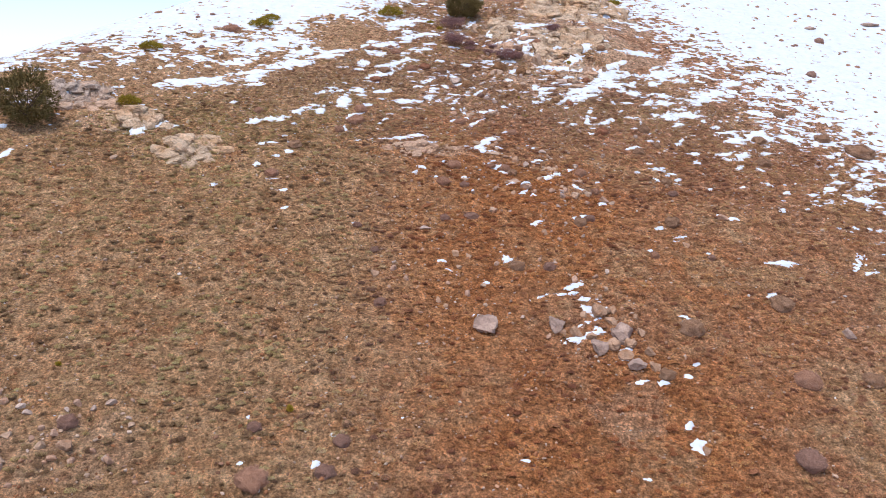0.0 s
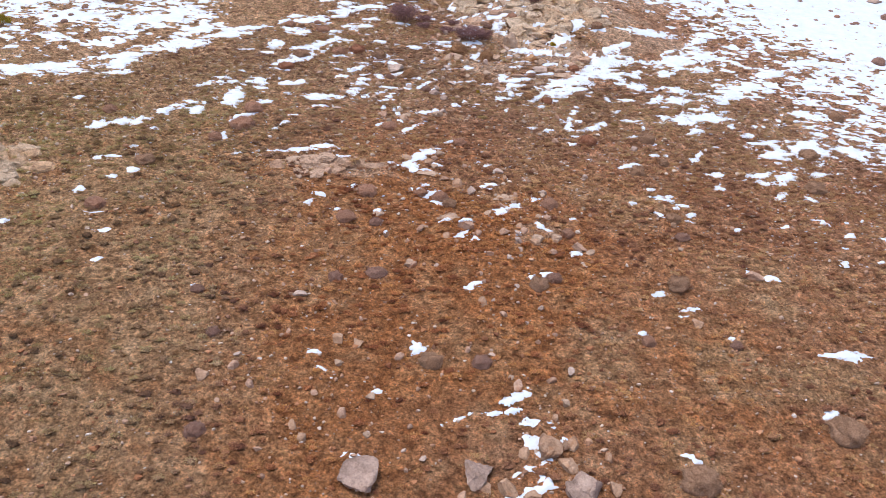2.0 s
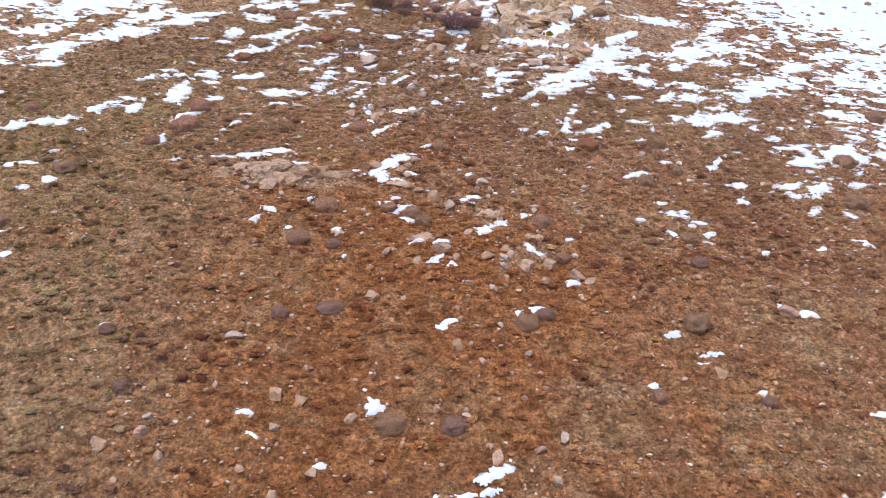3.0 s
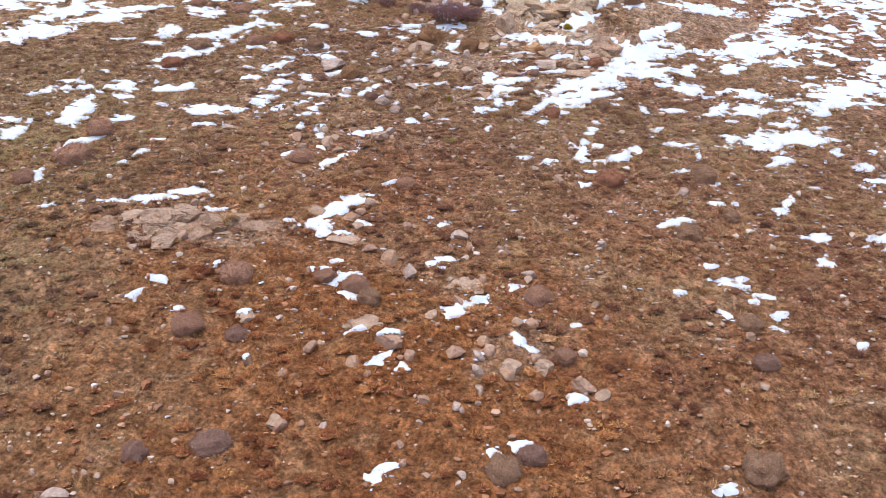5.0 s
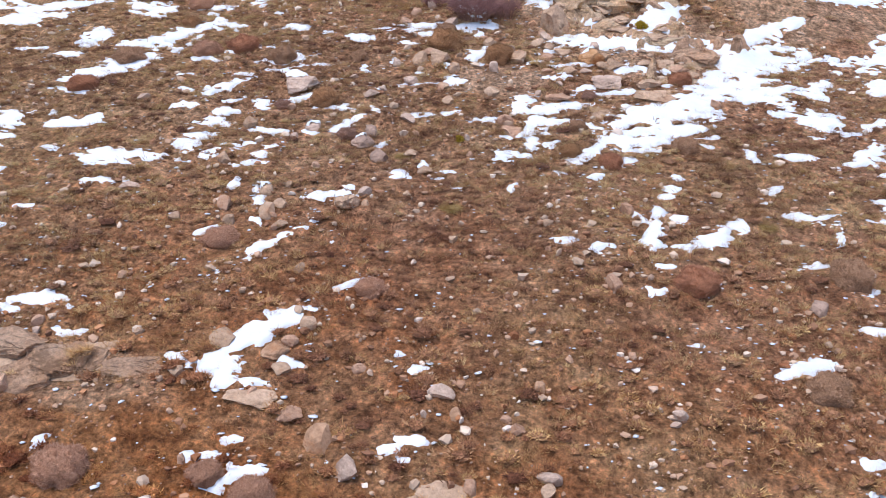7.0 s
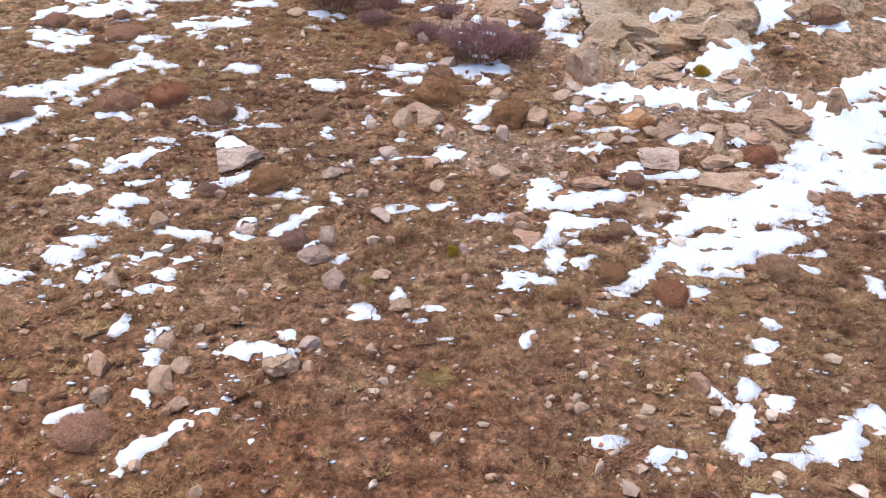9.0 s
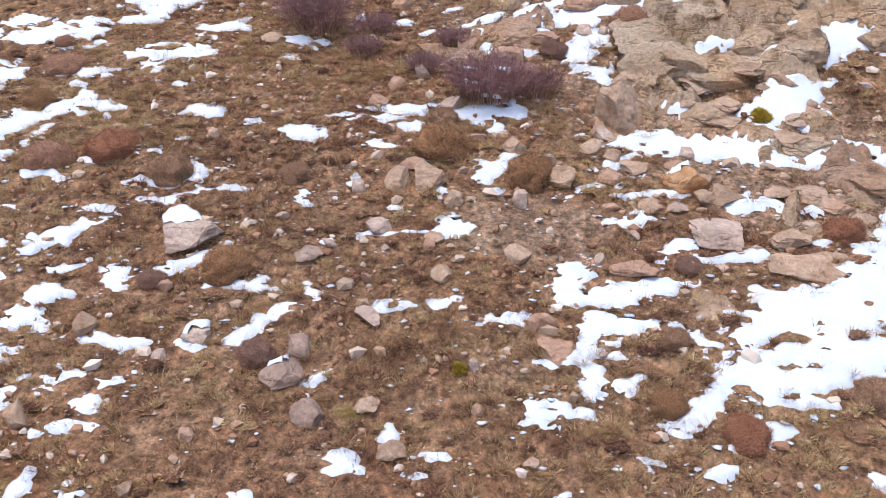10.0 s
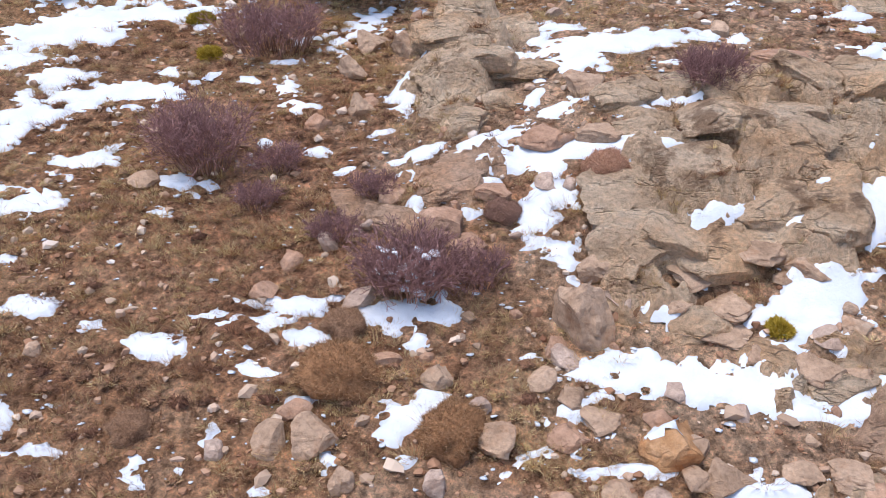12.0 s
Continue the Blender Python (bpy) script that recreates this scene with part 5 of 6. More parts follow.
GREEN_ROWS = [
    (-0.39, 79.60, 0.46, 0.23, "yellow"), (-1.22, 80.97, 0.62, 0.16, "moss"), (10.26, 74.52, 0.35, 0.19, "yellow"), (5.68, 68.12, 0.18, 0.14, "yellow"),
    (-21.77, 62.18, 1.64, 0.56, "moss"), (-22.84, 70.97, 1.77, 0.42, "moss"), (-15.43, 77.05, 1.91, 0.61, "moss"), (-14.87, 78.69, 1.46, 0.39, "moss"),
    (-4.84, 81.80, 2.22, 0.73, "moss"), (16.35, 88.97, 1.21, 0.35, "moss"), (-17.33, 38.44, 0.26, 0.16, "yellow"), (-6.63, 36.96, 0.25, 0.28, "yellow"),
    (-27.16, 58.52, 3.63, 3.11, "green"), (1.74, 82.83, 3.17, 1.84, "green"),
]
# ---- rocks ----
def rock_mesh(seed, facets=9, boxy=0.0, fine=3, rough=0.1):
    """A broken stone of about unit half-size: a rounded or square lump split along planes, with chipped edges and a rough skin."""
    rng = np.random.RandomState(seed)
    bm = bmesh.new()
    bmesh.ops.create_icosphere(bm, subdivisions=fine, radius=1.0)
    co = np.array([v.co for v in bm.verts])
    if boxy:
        co = co / (np.abs(co) ** 7).sum(1, keepdims=True) ** (boxy / 7)
    co = co * 1.22
    for k in range(facets):
        n = rng.normal(size=3)
        n[2] *= 0.8
        n /= np.linalg.norm(n)
        d = rng.uniform(0.55, 0.88) + 0.34 * boxy
        co -= np.outer(np.maximum(co @ n - d, 0) * 0.99, n)
    chips = np.array([noise.cell(Vector(c) * 1.9 + 0.3 * noise.noise_vector(Vector(c) * 1.5) + Vector((seed * 1.3, 7, 2))) for c in co])
    nz = np.array([noise.fractal(Vector(c) * 2.4 + Vector((seed * 3.1, 0, 0)), 0.9, 2.1, 5) for c in co])
    co *= 1 + rough * (0.8 * (chips - 0.5) + 0.75 * nz)[:, None]
    tri = np.array([[v.index for v in f.verts] for f in bm.faces])
    bm.free()
    return co, tri


ROCK_SHAPES = {
    "boulder": [rock_mesh(s, 13, 0.0, 4, 0.1) for s in (3, 5, 8, 13, 15, 17)],
    "cobble": [rock_mesh(s, 10, 0.0, 3, 0.08) for s in (4, 6, 9, 14, 18, 22)],
    "block": [rock_mesh(s, 9, 0.5, 4, 0.09) for s in (21, 34, 55, 56, 58)],
    "flat": [rock_mesh(s, 9, 0.4, 4, 0.14) for s in (89, 144, 233)],
}
ROCK_SAYS = {
    "tan": "weathered tan limestone rock half sunk in the slope", "grey": "pale grey limestone boulder lying on dry grass",
    "red": "reddish-brown weathered rock bedded in stony soil", "dark": "dark greyish-brown angular rock beside a snow scrap",
    "orange": "rust-orange fractured boulder with a cap of snow", "block": "square-edged tan limestone block on the slope",
    "flat": "broad flat cracked slab of pale bedrock", "ledge": "grey ribbed rock ledge on the brink of the slope"}


def rock(i, x, y, w, h, look_):
    kind = "block" if look_ == "block" else "flat" if look_ in ("flat", "ledge") else "cobble" if w < 0.55 else "boulder"
    stone = {"block": "tan", "flat": "tan", "ledge": "grey"}.get(look_, look_)
    if y < 63 and x > -16 and kind != "flat":
        stone = ("earthy", "red", "tan")[i % 3] if y > 52 else "dark" if w > 0.9 else "earthy"
    co, tri = ROCK_SHAPES[kind][i % len(ROCK_SHAPES[kind])]
    rng = np.random.RandomState(i + 500)
    deep = w * rng.uniform(0.75, 0.95)
    w = w * (0.9 if y > 52 else 0.76)
    sunk = x > 8 and y > 69 and look_ != "orange"
    tall = max((0.5 if sunk else 0.8) * h, (0.17 if sunk else 0.3) * w)
    if kind == "flat":
        deep, tall = max(h * 1.5, 0.5 * w), 0.1 * w
    half = np.array([w * 0.58, deep * 0.58, tall * 0.72])
    turn = 0 if kind == "flat" else rng.uniform(-25, 25)
    me = mesh_np("rock", co * half, tri, False)
    me.materials.append(ROCKS[stone])
    ob = new("rock", me)
    ob.matrix_world = pose(x, y, hz(x, y) + tall * (0.0 if kind == "flat" else 0.2 if w > 0.9 else 0.12)) @ slope_turn(turn, 1.0 if kind == "flat" else 0.5)
    tagged(ob, ROCK_SAYS[look_], "rock", "rocks on the slope")
    return ob


# rocks that carry a cap of snow on their upper side
CAPPED = [(0.98, 69.82), (8.80, 72.60), (3.54, 65.08), (1.85, 68.01), (1.89, 54.77), (1.41, 56.25), (5.34, 55.83), (3.25, 67.57), (2.80, 54.70), (1.58, 65.18)]


def snow_cap(ob, seed):
    """A crust of old snow over the uphill shoulder of a rock."""
    me = ob.data
    co = np.array([v.co for v in me.vertices])
    tri = np.array([p.vertices[:] for p in me.polygons])
    size = np.abs(co).max(0)
    unit = co / size
    patchy = np.array([noise.fractal(Vector(c) * 2.6 + Vector((seed, 0, 0)), 1, 2, 3) for c in unit])
    on = unit @ np.array([-0.42, 0.35, 0.84]) + 0.22 * patchy
    keep = (on[tri] > 0.5).all(1)
    if not keep.any():
        return
    used, flat = np.unique(tri[keep], return_inverse=True)
    lift = 0.006 + 0.045 * ramp(on[used], 0.5, 0.75)
    v = co[used] + np.array([0, 0, 1.0]) * lift[:, None]
    part("snow_cap", mesh_np("snow_cap", v, flat.reshape(-1, 3)), SNOW, ob, "cap of white snow")


for i, row in enumerate(ROCK_ROWS):
    ob = rock(i, *row)
    if row[:2] in CAPPED:
        snow_cap(ob, i)


# lesser stones that stand out singly
lesser = np.random.RandomState(61)
small = []
for k in range(8):
    co, tri = rock_mesh(400 + 7 * k, 10, 0.0, 2, 0.08)
    me = mesh_np("stone", co, tri, False)
    me.materials.append(ROCKS[("tan", "red", "grey", "red")[k % 4]])
    small.append(me)
zones = [(3.0, 13.5, 70.0, 82.0, 90), (-4.0, 11.0, 60.0, 71.0, 60), (-3.0, 9.5, 42.0, 61.0, 130), (-19.5, -12.0, 30.5, 37.0, 80)]
for x0, x1, y0, y1, count in zones:
    for k in range(count):
        x, y = lesser.uniform(x0, x1), lesser.uniform(y0, y1)
        s = 0.07 + 0.16 * lesser.rand() ** 2.0
        if float(snow_at(np.array([x]), np.array([y]))[0]) > 0.1:
            continue
        ob = new("stone", small[k % 8])
        ob.matrix_world = pose(x, y, hz(x, y) + 0.15 * s) @ slope_turn(lesser.uniform(0, 360), 0.8)
        ob.scale = (s * lesser.uniform(0.8, 1.5), s, s * lesser.uniform(0.6, 1.0))
        tagged(ob, "weathered tan stone lying on the rusty soil" if y < 62 else "broken limestone lump among grass and snow", "stone", "stones on the slope")


# broken slabs that stand out of the bedrock, each with its own edges
SLABS = []
for k in range(7):
    co, tri = rock_mesh(610 + 11 * k, 8, 0.55, 4, 0.09)
    SLABS.append((co, tri))
slab_meshes = {}
for i, (cx, cy, a, b, turn, high, stone, cell) in enumerate(OUTCROPS):
    rng = np.random.RandomState(9000 + i)
    c, n = math.cos(radians(turn)), math.sin(radians(turn))
    gap = 0.62 + 0.42 * cell
    for u in np.arange(-a, a, gap):
        for v in np.arange(-b, b, 0.72 * gap):
            du, dv = u + rng.uniform(0, gap), v + rng.uniform(0, 0.7 * gap)
            w, deep, tall = gap * rng.uniform(0.42, 0.8), gap * rng.uniform(0.3, 0.55), gap * rng.uniform(0.2, 0.36) * min(1.0, high / 0.3)
            lean, roll_, spin, which = rng.normal(0, 9), rng.normal(0, 9), turn + rng.normal(0, 16), rng.randint(7)
            x, y = cx + c * du - n * dv, cy + n * du + c * dv
            if math.hypot(du / a, dv / b) > 1.0 or float(snow_at(np.array([x]), np.array([y]))[0]) > -0.05:
                continue
            key = which, stone
            if key not in slab_meshes:
                slab_meshes[key] = mesh_np("slab", *SLABS[which], False)
                slab_meshes[key].materials.append(BEDROCK[stone])
            ob = new("slab", slab_meshes[key])
            ob.parent = BEDS[i]["ob"]
            top = max(float(bed_top(np.array([x]), np.array([y]))[0]), hz(x, y) - 0.05)
            ob.matrix_world = pose(x, y, top - 0.35 * tall) @ slope_turn(spin, 1.0) @ pose(0, 0, 0, lean, roll_, 0)
            ob.scale = (w, deep, tall)


# ---- cushion shrubs ----
def spikes(points, normals, length, width, rng, droop=0.0, spread=0.5):
    """Thin blades that stand out from points along their normals, as arrays of places and triangles."""
    n = len(points)
    way = normals + rng.normal(0, spread, (n, 3))
    way /= np.linalg.norm(way, axis=1, keepdims=True)
    side = np.cross(way, rng.normal(size=(n, 3)))
    side /= np.linalg.norm(side, axis=1, keepdims=True) + 1e-9
    ln = length * rng.uniform(0.6, 1.3, (n, 1))
    tip = points + way * ln - np.array([0, 0, 1]) * droop * ln
    v = np.stack([points - side * width / 2, points + side * width / 2, tip], 1).reshape(-1, 3)
    return v, np.arange(3 * n).reshape(-1, 3)


def dome_points(n, rng):
    p = rng.normal(size=(n, 3))
    p[:, 2] = np.abs(p[:, 2])
    return p / np.linalg.norm(p, axis=1, keepdims=True)


def cushion(seed, colour, twigs=3600):
    """A low, dense, rounded thorn cushion about a metre across, at the world's origin."""
    rng = np.random.RandomState(seed)
    root = new("cushion_shrub")
    bm = bmesh.new()
    bmesh.ops.create_icosphere(bm, subdivisions=3, radius=1.0)
    co = np.array([v.co for v in bm.verts])
    tri = np.array([[v.index for v in f.verts] for f in bm.faces])
    bm.free()
    lump = lambda c: 1 + 0.3 * np.array([noise.fractal(Vector(k) * 1.7 + Vector((seed * 2.3, 1, 0)), 1, 2, 3) for k in c])[:, None]  # noqa: E731
    co = co * lump(co) * np.array([0.46, 0.42, 0.4])
    part("thicket", mesh_np("thicket", co, tri), CORES[colour], root, "dense dark inner thicket")
    p = dome_points(twigs, rng)
    at = p * lump(p) * np.array([0.45, 0.41, 0.39])
    v, f = spikes(at, p + np.array([0, 0, 0.35]), 0.075, 0.008, rng, 0.0, 0.55)
    tagged(part("twig_layer", mesh_np("twig_layer", v, f), TWIGS[colour], root), kind="stuff")
    return root


def grass_clump(seed, colour):
    """A tall bunch of dry grass about a metre across, its blades leaning outwards."""
    rng = np.random.RandomState(seed)
    root = new("grass_clump")
    n = 2400
    r, a = 0.28 * np.sqrt(rng.rand(n)), rng.rand(n) * 6.283
    base = np.stack([r * np.cos(a), r * np.sin(a), 0 * a], 1)
    nrm = np.stack([2.1 * r * np.cos(a), 2.1 * r * np.sin(a), 0.75 + 0 * a], 1)
    v, f = spikes(base, nrm, 0.36, 0.009, rng, 0.5, 0.45)
    tagged(part("grass_spray", mesh_np("grass_spray", v, f), TWIGS[colour], root), kind="stuff")
    return root


CUSHION_SAYS = {
    "brown": "rounded brown leafless cushion shrub on the slope", "red": "russet-brown rounded cushion shrub beside snow",
    "gold": "golden-brown rounded cushion shrub among rocks and snow", "purple": "mauve-grey low cushion shrub with bare twigs",
    "dark": "small dark bare cushion shrub on stony soil", "straw": "straw-yellow tall bunch of dry mountain grass"}
masters = {}
for i, (x, y, w, h, colour) in enumerate(SHRUB_ROWS):
    key = colour, i % 3
    m = pose(x, y, hz(x, y) - 0.03 * h) @ slope_turn((i * 67) % 360, 0.45)
    if key not in masters:
        masters[key] = ob = grass_clump(40 + i, colour) if colour == "straw" else cushion(40 + i, colour)
        tagged(ob, CUSHION_SAYS[colour], "grass" if colour == "straw" else "shrub", "grass clumps" if colour == "straw" else "cushion shrubs")
        ob.matrix_basis = m
    else:
        ob = copy_thing(masters[key], m)
    k = w / 0.9
    ob.scale = (k, k, max(0.85, min(1.2, 1.3 * h / (0.45 * w))) * k * 0.76)


# small shrubs that stick out of the unbroken snow
dots = np.random.RandomState(77)
sprigs = [cushion(880 + k, colour, 500) for k, colour in enumerate(("dark", "dark", "purple"))]
for ob, at in zip(sprigs, ((31.0, 76.5), (34.5, 84.0), (-27.5, 69.5))):
    ob.matrix_basis = pose(*at, hz(*at) - 0.02) @ slope_turn(0, 0.4)
    tagged(ob, "small dark shrub sticking out of deep snow", "shrub", "shrubs in the snow")
for k in range(300):
    x, y = (dots.uniform(23, 47), dots.uniform(62, 99)) if k < 220 else (dots.uniform(-35, -12), dots.uniform(62, 84))
    if snow_at(x, y) < 0.1 or x > 24 + 0.9 * (y - 58):
        continue
    ob = copy_thing(sprigs[k % 3], pose(x, y, hz(x, y) - 0.02) @ slope_turn(k * 50, 0.4))
    s = dots.uniform(0.18, 0.55)
    ob.scale = (s, s, s * 0.8)


# ---- bare branching bushes ----
def tubes(segments, sides=4):
    """Places and quads of thin tapering tubes: rows of (from, to, radius, radius at the end)."""
    seg = np.array([[*a, *b] for a, b, _, _ in segments])
    r0, r1 = np.array([[s[2], s[3]] for s in segments]).T
    a, b = seg[:, :3], seg[:, 3:]
    way = b - a
    way /= np.linalg.norm(way, axis=1, keepdims=True) + 1e-9
    u = np.cross(way, np.array([0.31, 0.87, 0.39]))
    u /= np.linalg.norm(u, axis=1, keepdims=True) + 1e-9
    w = np.cross(way, u)
    rings = []
    for p, r in ((a, r0), (b, r1)):
        for k in range(sides):
            t = 2 * math.pi * k / sides
            rings.append(p + r[:, None] * (math.cos(t) * u + math.sin(t) * w))
    v = np.stack(rings, 1).reshape(-1, 3)
    base = np.arange(len(segments))[:, None, None] * 2 * sides
    k = np.arange(sides)
    f = np.stack([k, (k + 1) % sides, (k + 1) % sides + sides, k + sides], 1)[None] + base
    return v, f.reshape(-1, 4)


def bare_bush(seed, w, d, h, stems, snowy):
    """A leafless bush of many forking, arching twigs."""
    rng = np.random.RandomState(seed)
    root = new("bare_bush")
    thick, thin = [], []

    def grow(p, way, length, r, level):
        mid = p
        for _ in range(2):
            q = mid + way * length / 2
            (thick if level == 0 else thin).append((mid, q, max(r, 0.004), max(r * 0.75, 0.0035)))
            way = way + rng.normal(0, 0.16, 3)
            way /= np.linalg.norm(way)
            mid, r = q, r * 0.75
        if level < 3:
            for _ in range(3 if level < 2 else 2):
                turn = way + rng.normal(0, 0.45, 3) + np.array([0, 0, 0.05])
                grow(mid, turn / np.linalg.norm(turn), length * rng.uniform(0.5, 0.75), r * 0.8, level + 1)

    for _ in range(stems):
        a, q = rng.rand() * 6.283, math.sqrt(rng.rand())
        base = np.array([0.36 * w * q * math.cos(a), 0.36 * d * q * math.sin(a), -0.03])
        way = np.array([0.55 * q * math.cos(a), 0.55 * q * math.sin(a), 1.0])
        grow(base, way / np.linalg.norm(way), 0.42 * h * rng.uniform(0.7, 1.15), 0.012, 0)
    tagged(part("brushwood", mesh_np("brushwood", *tubes(thick)), TWIGS["dark"], root, "dark bare stems"), kind="stuff")
    tagged(part("twig_crown", mesh_np("twig_crown", *tubes(thin, 3)), TWIGS["bare"], root, "fine mauve twigs"), kind="stuff")
    if snowy:
        for _ in range(38):
            co, tri = ROCK_SHAPES["cobble"][rng.randint(4)]
            s = rng.uniform(0.02, 0.065)
            lump = part("snow_cap", mesh_np("snow_cap", co * np.array([s * 1.6, s, s * 0.6]), tri), SNOW, root, "lump of snow caught in twigs")
            lump.location = (rng.uniform(-0.38, 0.38) * w, rng.uniform(-0.35, 0.2) * d, rng.uniform(0.15, 0.75) * h)
    return root


for i, (x, y, w, h, kind) in enumerate(BUSH_ROWS):
    stems = {"low": 75, "purple": 150, "snowy": 200}[kind]
    ob = bare_bush(300 + i, w * 0.85, w * 0.65, h * 1.0, stems, kind == "snowy")
    ob.matrix_world = pose(x, y + 0.1, hz(x, y + 0.1)) @ slope_turn(0, 0.5)
    says = {"low": "low tangle of bare mauve twigs on the slope", "purple": "large leafless purple-brown bush with dense twigs", "snowy": "leafless purple bush with snow caught among its twigs"}
    tagged(ob, says[kind], "bush", "bare bushes")


# ---- evergreens ----
def sprays(seed, n, size, shape, colour, root, name="crown"):
    """A crown of many small sprays inside a lumpy outline."""
    rng = np.random.RandomState(seed)
    p = dome_points(n, rng) if shape == "low" else rng.normal(size=(n, 3))
    p /= np.linalg.norm(p, axis=1, keepdims=True)
    lump = 1 + 0.35 * np.array([noise.fractal(Vector(k) * 2.1 + Vector((seed, 0, 3)), 1, 2, 3) for k in p])[:, None]
    depth = rng.uniform(0.45, 1.0, (n, 1)) ** 0.5
    at = p * lump * depth * np.array(size)
    if shape != "low":
        at[:, 2] += size[2] * 0.95
    v, f = spikes(np.repeat(at, 5, 0), np.repeat(p + np.array([0, 0, 0.5]), 5, 0), 0.16 * size[0] ** 0.5, 0.045 * size[0] ** 0.5, rng, 0.0, 0.6)
    return part(name, mesh_np(name, v, f), LEAVES[colour], root)


def juniper(seed, w, h):
    rng = np.random.RandomState(seed)
    root = new("juniper")
    limbs = [((0, 0, -0.1), (0.04, 0.02, 0.3 * h), 0.1, 0.07)]
    for k in range(12):
        a = k * 2.4
        z = h * rng.uniform(0.12, 0.5)
        limbs.append(((0.03, 0.02, z * 0.6), (0.36 * w * math.cos(a), 0.36 * w * math.sin(a), z + 0.25 * h), 0.045, 0.015))
    part("trunk", mesh_np("trunk", *tubes(limbs, 7)), BARK, root, "grey-brown trunk with spreading limbs")
    sprays(seed, 2600, (w * 0.5, w * 0.46, h * 0.5), "tall", "green", root)
    return root


def low_green(seed, w, h, colour):
    root = new("green_shrub")
    stems = []
    for k in range(9):
        a = k * 0.7
        stems.append(((0, 0, -0.03), (0.35 * w * math.cos(a), 0.35 * w * math.sin(a), 0.3 * h), 0.012, 0.006))
    tagged(part("brushwood", mesh_np("brushwood", *tubes(stems)), BARK, root, "short brown stems"), kind="stuff")
    sprays(seed, 700, (w * 0.5, w * 0.42, h * 0.9), "low", colour, root)
    return root


for i, (x, y, w, h, kind) in enumerate(GREEN_ROWS):
    if kind == "green":
        ob = tagged(juniper(900 + i, w, h * 1.15), "dense dark green juniper standing on the slope", "tree", "junipers")
    else:
        ob = tagged(low_green(950 + i, w, max(h, 0.3 * w), kind), "low olive-green mat of evergreen shrub" if kind == "moss" else "small bright yellow-green plant in dry grass", "shrub", "green shrubs")
    ob.matrix_world = pose(x, y, hz(x, y) - 0.02) @ slope_turn(0, 0.3)


# ---- grass and loose stones over the slope ----
def scatter(n, seed, lo, hi):
    """Places on the slope between two levels, thinning out softly towards both and to the sides."""
    rng = np.random.RandomState(seed)
    m = 9 * n
    x, y = rng.uniform(-38, 44, m), rng.uniform(lo - 6, hi + 6, m)
    inside = ramp(y, lo - 6, lo + 6) * (1 - ramp(y, hi - 6, hi + 6))
    mid, wide = 5.0 - 0.05 * (y - 60), 8 + 1.05 * np.maximum(76 - y, 0)
    inside = inside * (0.12 + 0.88 * (1 - ramp(np.abs(x - mid), wide * 0.85, wide * 1.25)))
    keep = np.flatnonzero(rng.rand(m) < inside)[:n]
    return x[keep], y[keep], rng


def redness(x, y):
    """How far the grass is stained by rust-red earth; below zero where it is faded and olive."""
    return 0.76 * np.maximum(rust_at(x, y), 0.4 * (1 - ramp(y, 58, 69))) - 1.1 * ramp(-x, -1, 9) * (1 - ramp(y, 60, 70))


def tufts(name, n, seed, lo, hi, length, width, blades, root, label, lay=0.6, places=None, shade=0.0):
    """Rounded tussocks of thin blades that arch outwards and a little downhill."""
    x, y, rng = scatter(n, seed, lo, hi)
    n = len(x)
    clump = fbm(x / 1.6, y / 1.6, 131, 3) + 0.5 * fbm(x / 6, y / 6, 137, 2)
    keep = (clump + rng.uniform(-0.7, 0.7, n) > -0.25 + 0.75 * ramp(stony_at(x, y), 0.35, 0.8)) & (snow_at(x, y) < 0.02 + 0.12 * rng.rand(n) ** 3)
    x, y = x[keep], y[keep]
    z = ground_z(x, y)
    if places is not None:
        x, y, z = np.array(places).T
        bare = snow_at(x, y) < 0.0
        x, y, z = x[bare], y[bare], z[bare]
    n = len(x)
    size = rng.uniform(0.55, 1.35, n)
    tone = np.clip(0.5 + 0.07 * ramp(y, 54, 60) + shade + 0.12 * ramp(-x, 0, 12) + 0.5 * fbm(x / 2.5, y / 2.5, 141, 3) + rng.normal(0, 0.4, n), 0, 1)
    q, a = np.sqrt(rng.rand(n * blades)), rng.rand(n * blades) * 6.283
    r = np.repeat(root * size, blades) * q
    bx, by = np.repeat(x, blades) + r * np.cos(a), np.repeat(y, blades) + r * np.sin(a)
    base = np.stack([bx, by, np.repeat(z, blades) - 0.015], 1)
    way = np.stack([(0.25 + q) * np.cos(a), (0.25 + q) * np.sin(a) - 0.3, lay + 0.5 * (1 - q)], 1) + rng.normal(0, 0.22, (n * blades, 3))
    way /= np.linalg.norm(way, axis=1, keepdims=True)
    ln = (length * np.repeat(size, blades) * rng.uniform(0.6, 1.25, n * blades))[:, None]
    b2 = a + rng.normal(0, 0.8, len(a))
    side = np.stack([-np.sin(b2), np.cos(b2), 0 * a], 1) * width / 2
    v = np.stack([base - side, base + side, base + way * ln], 1).reshape(-1, 3)
    me = mesh_np(name, v, np.arange(len(v)).reshape(-1, 3), False)
    me.attributes.new("tone", "FLOAT", "POINT").data.foreach_set("value", np.repeat(tone, 3 * blades).astype(np.float32))
    me.attributes.new("rust", "FLOAT", "POINT").data.foreach_set("value", np.repeat(redness(x, y), 3 * blades).astype(np.float32))
    return tagged(part(name, me, GRASS), label, "grass", kind="stuff")


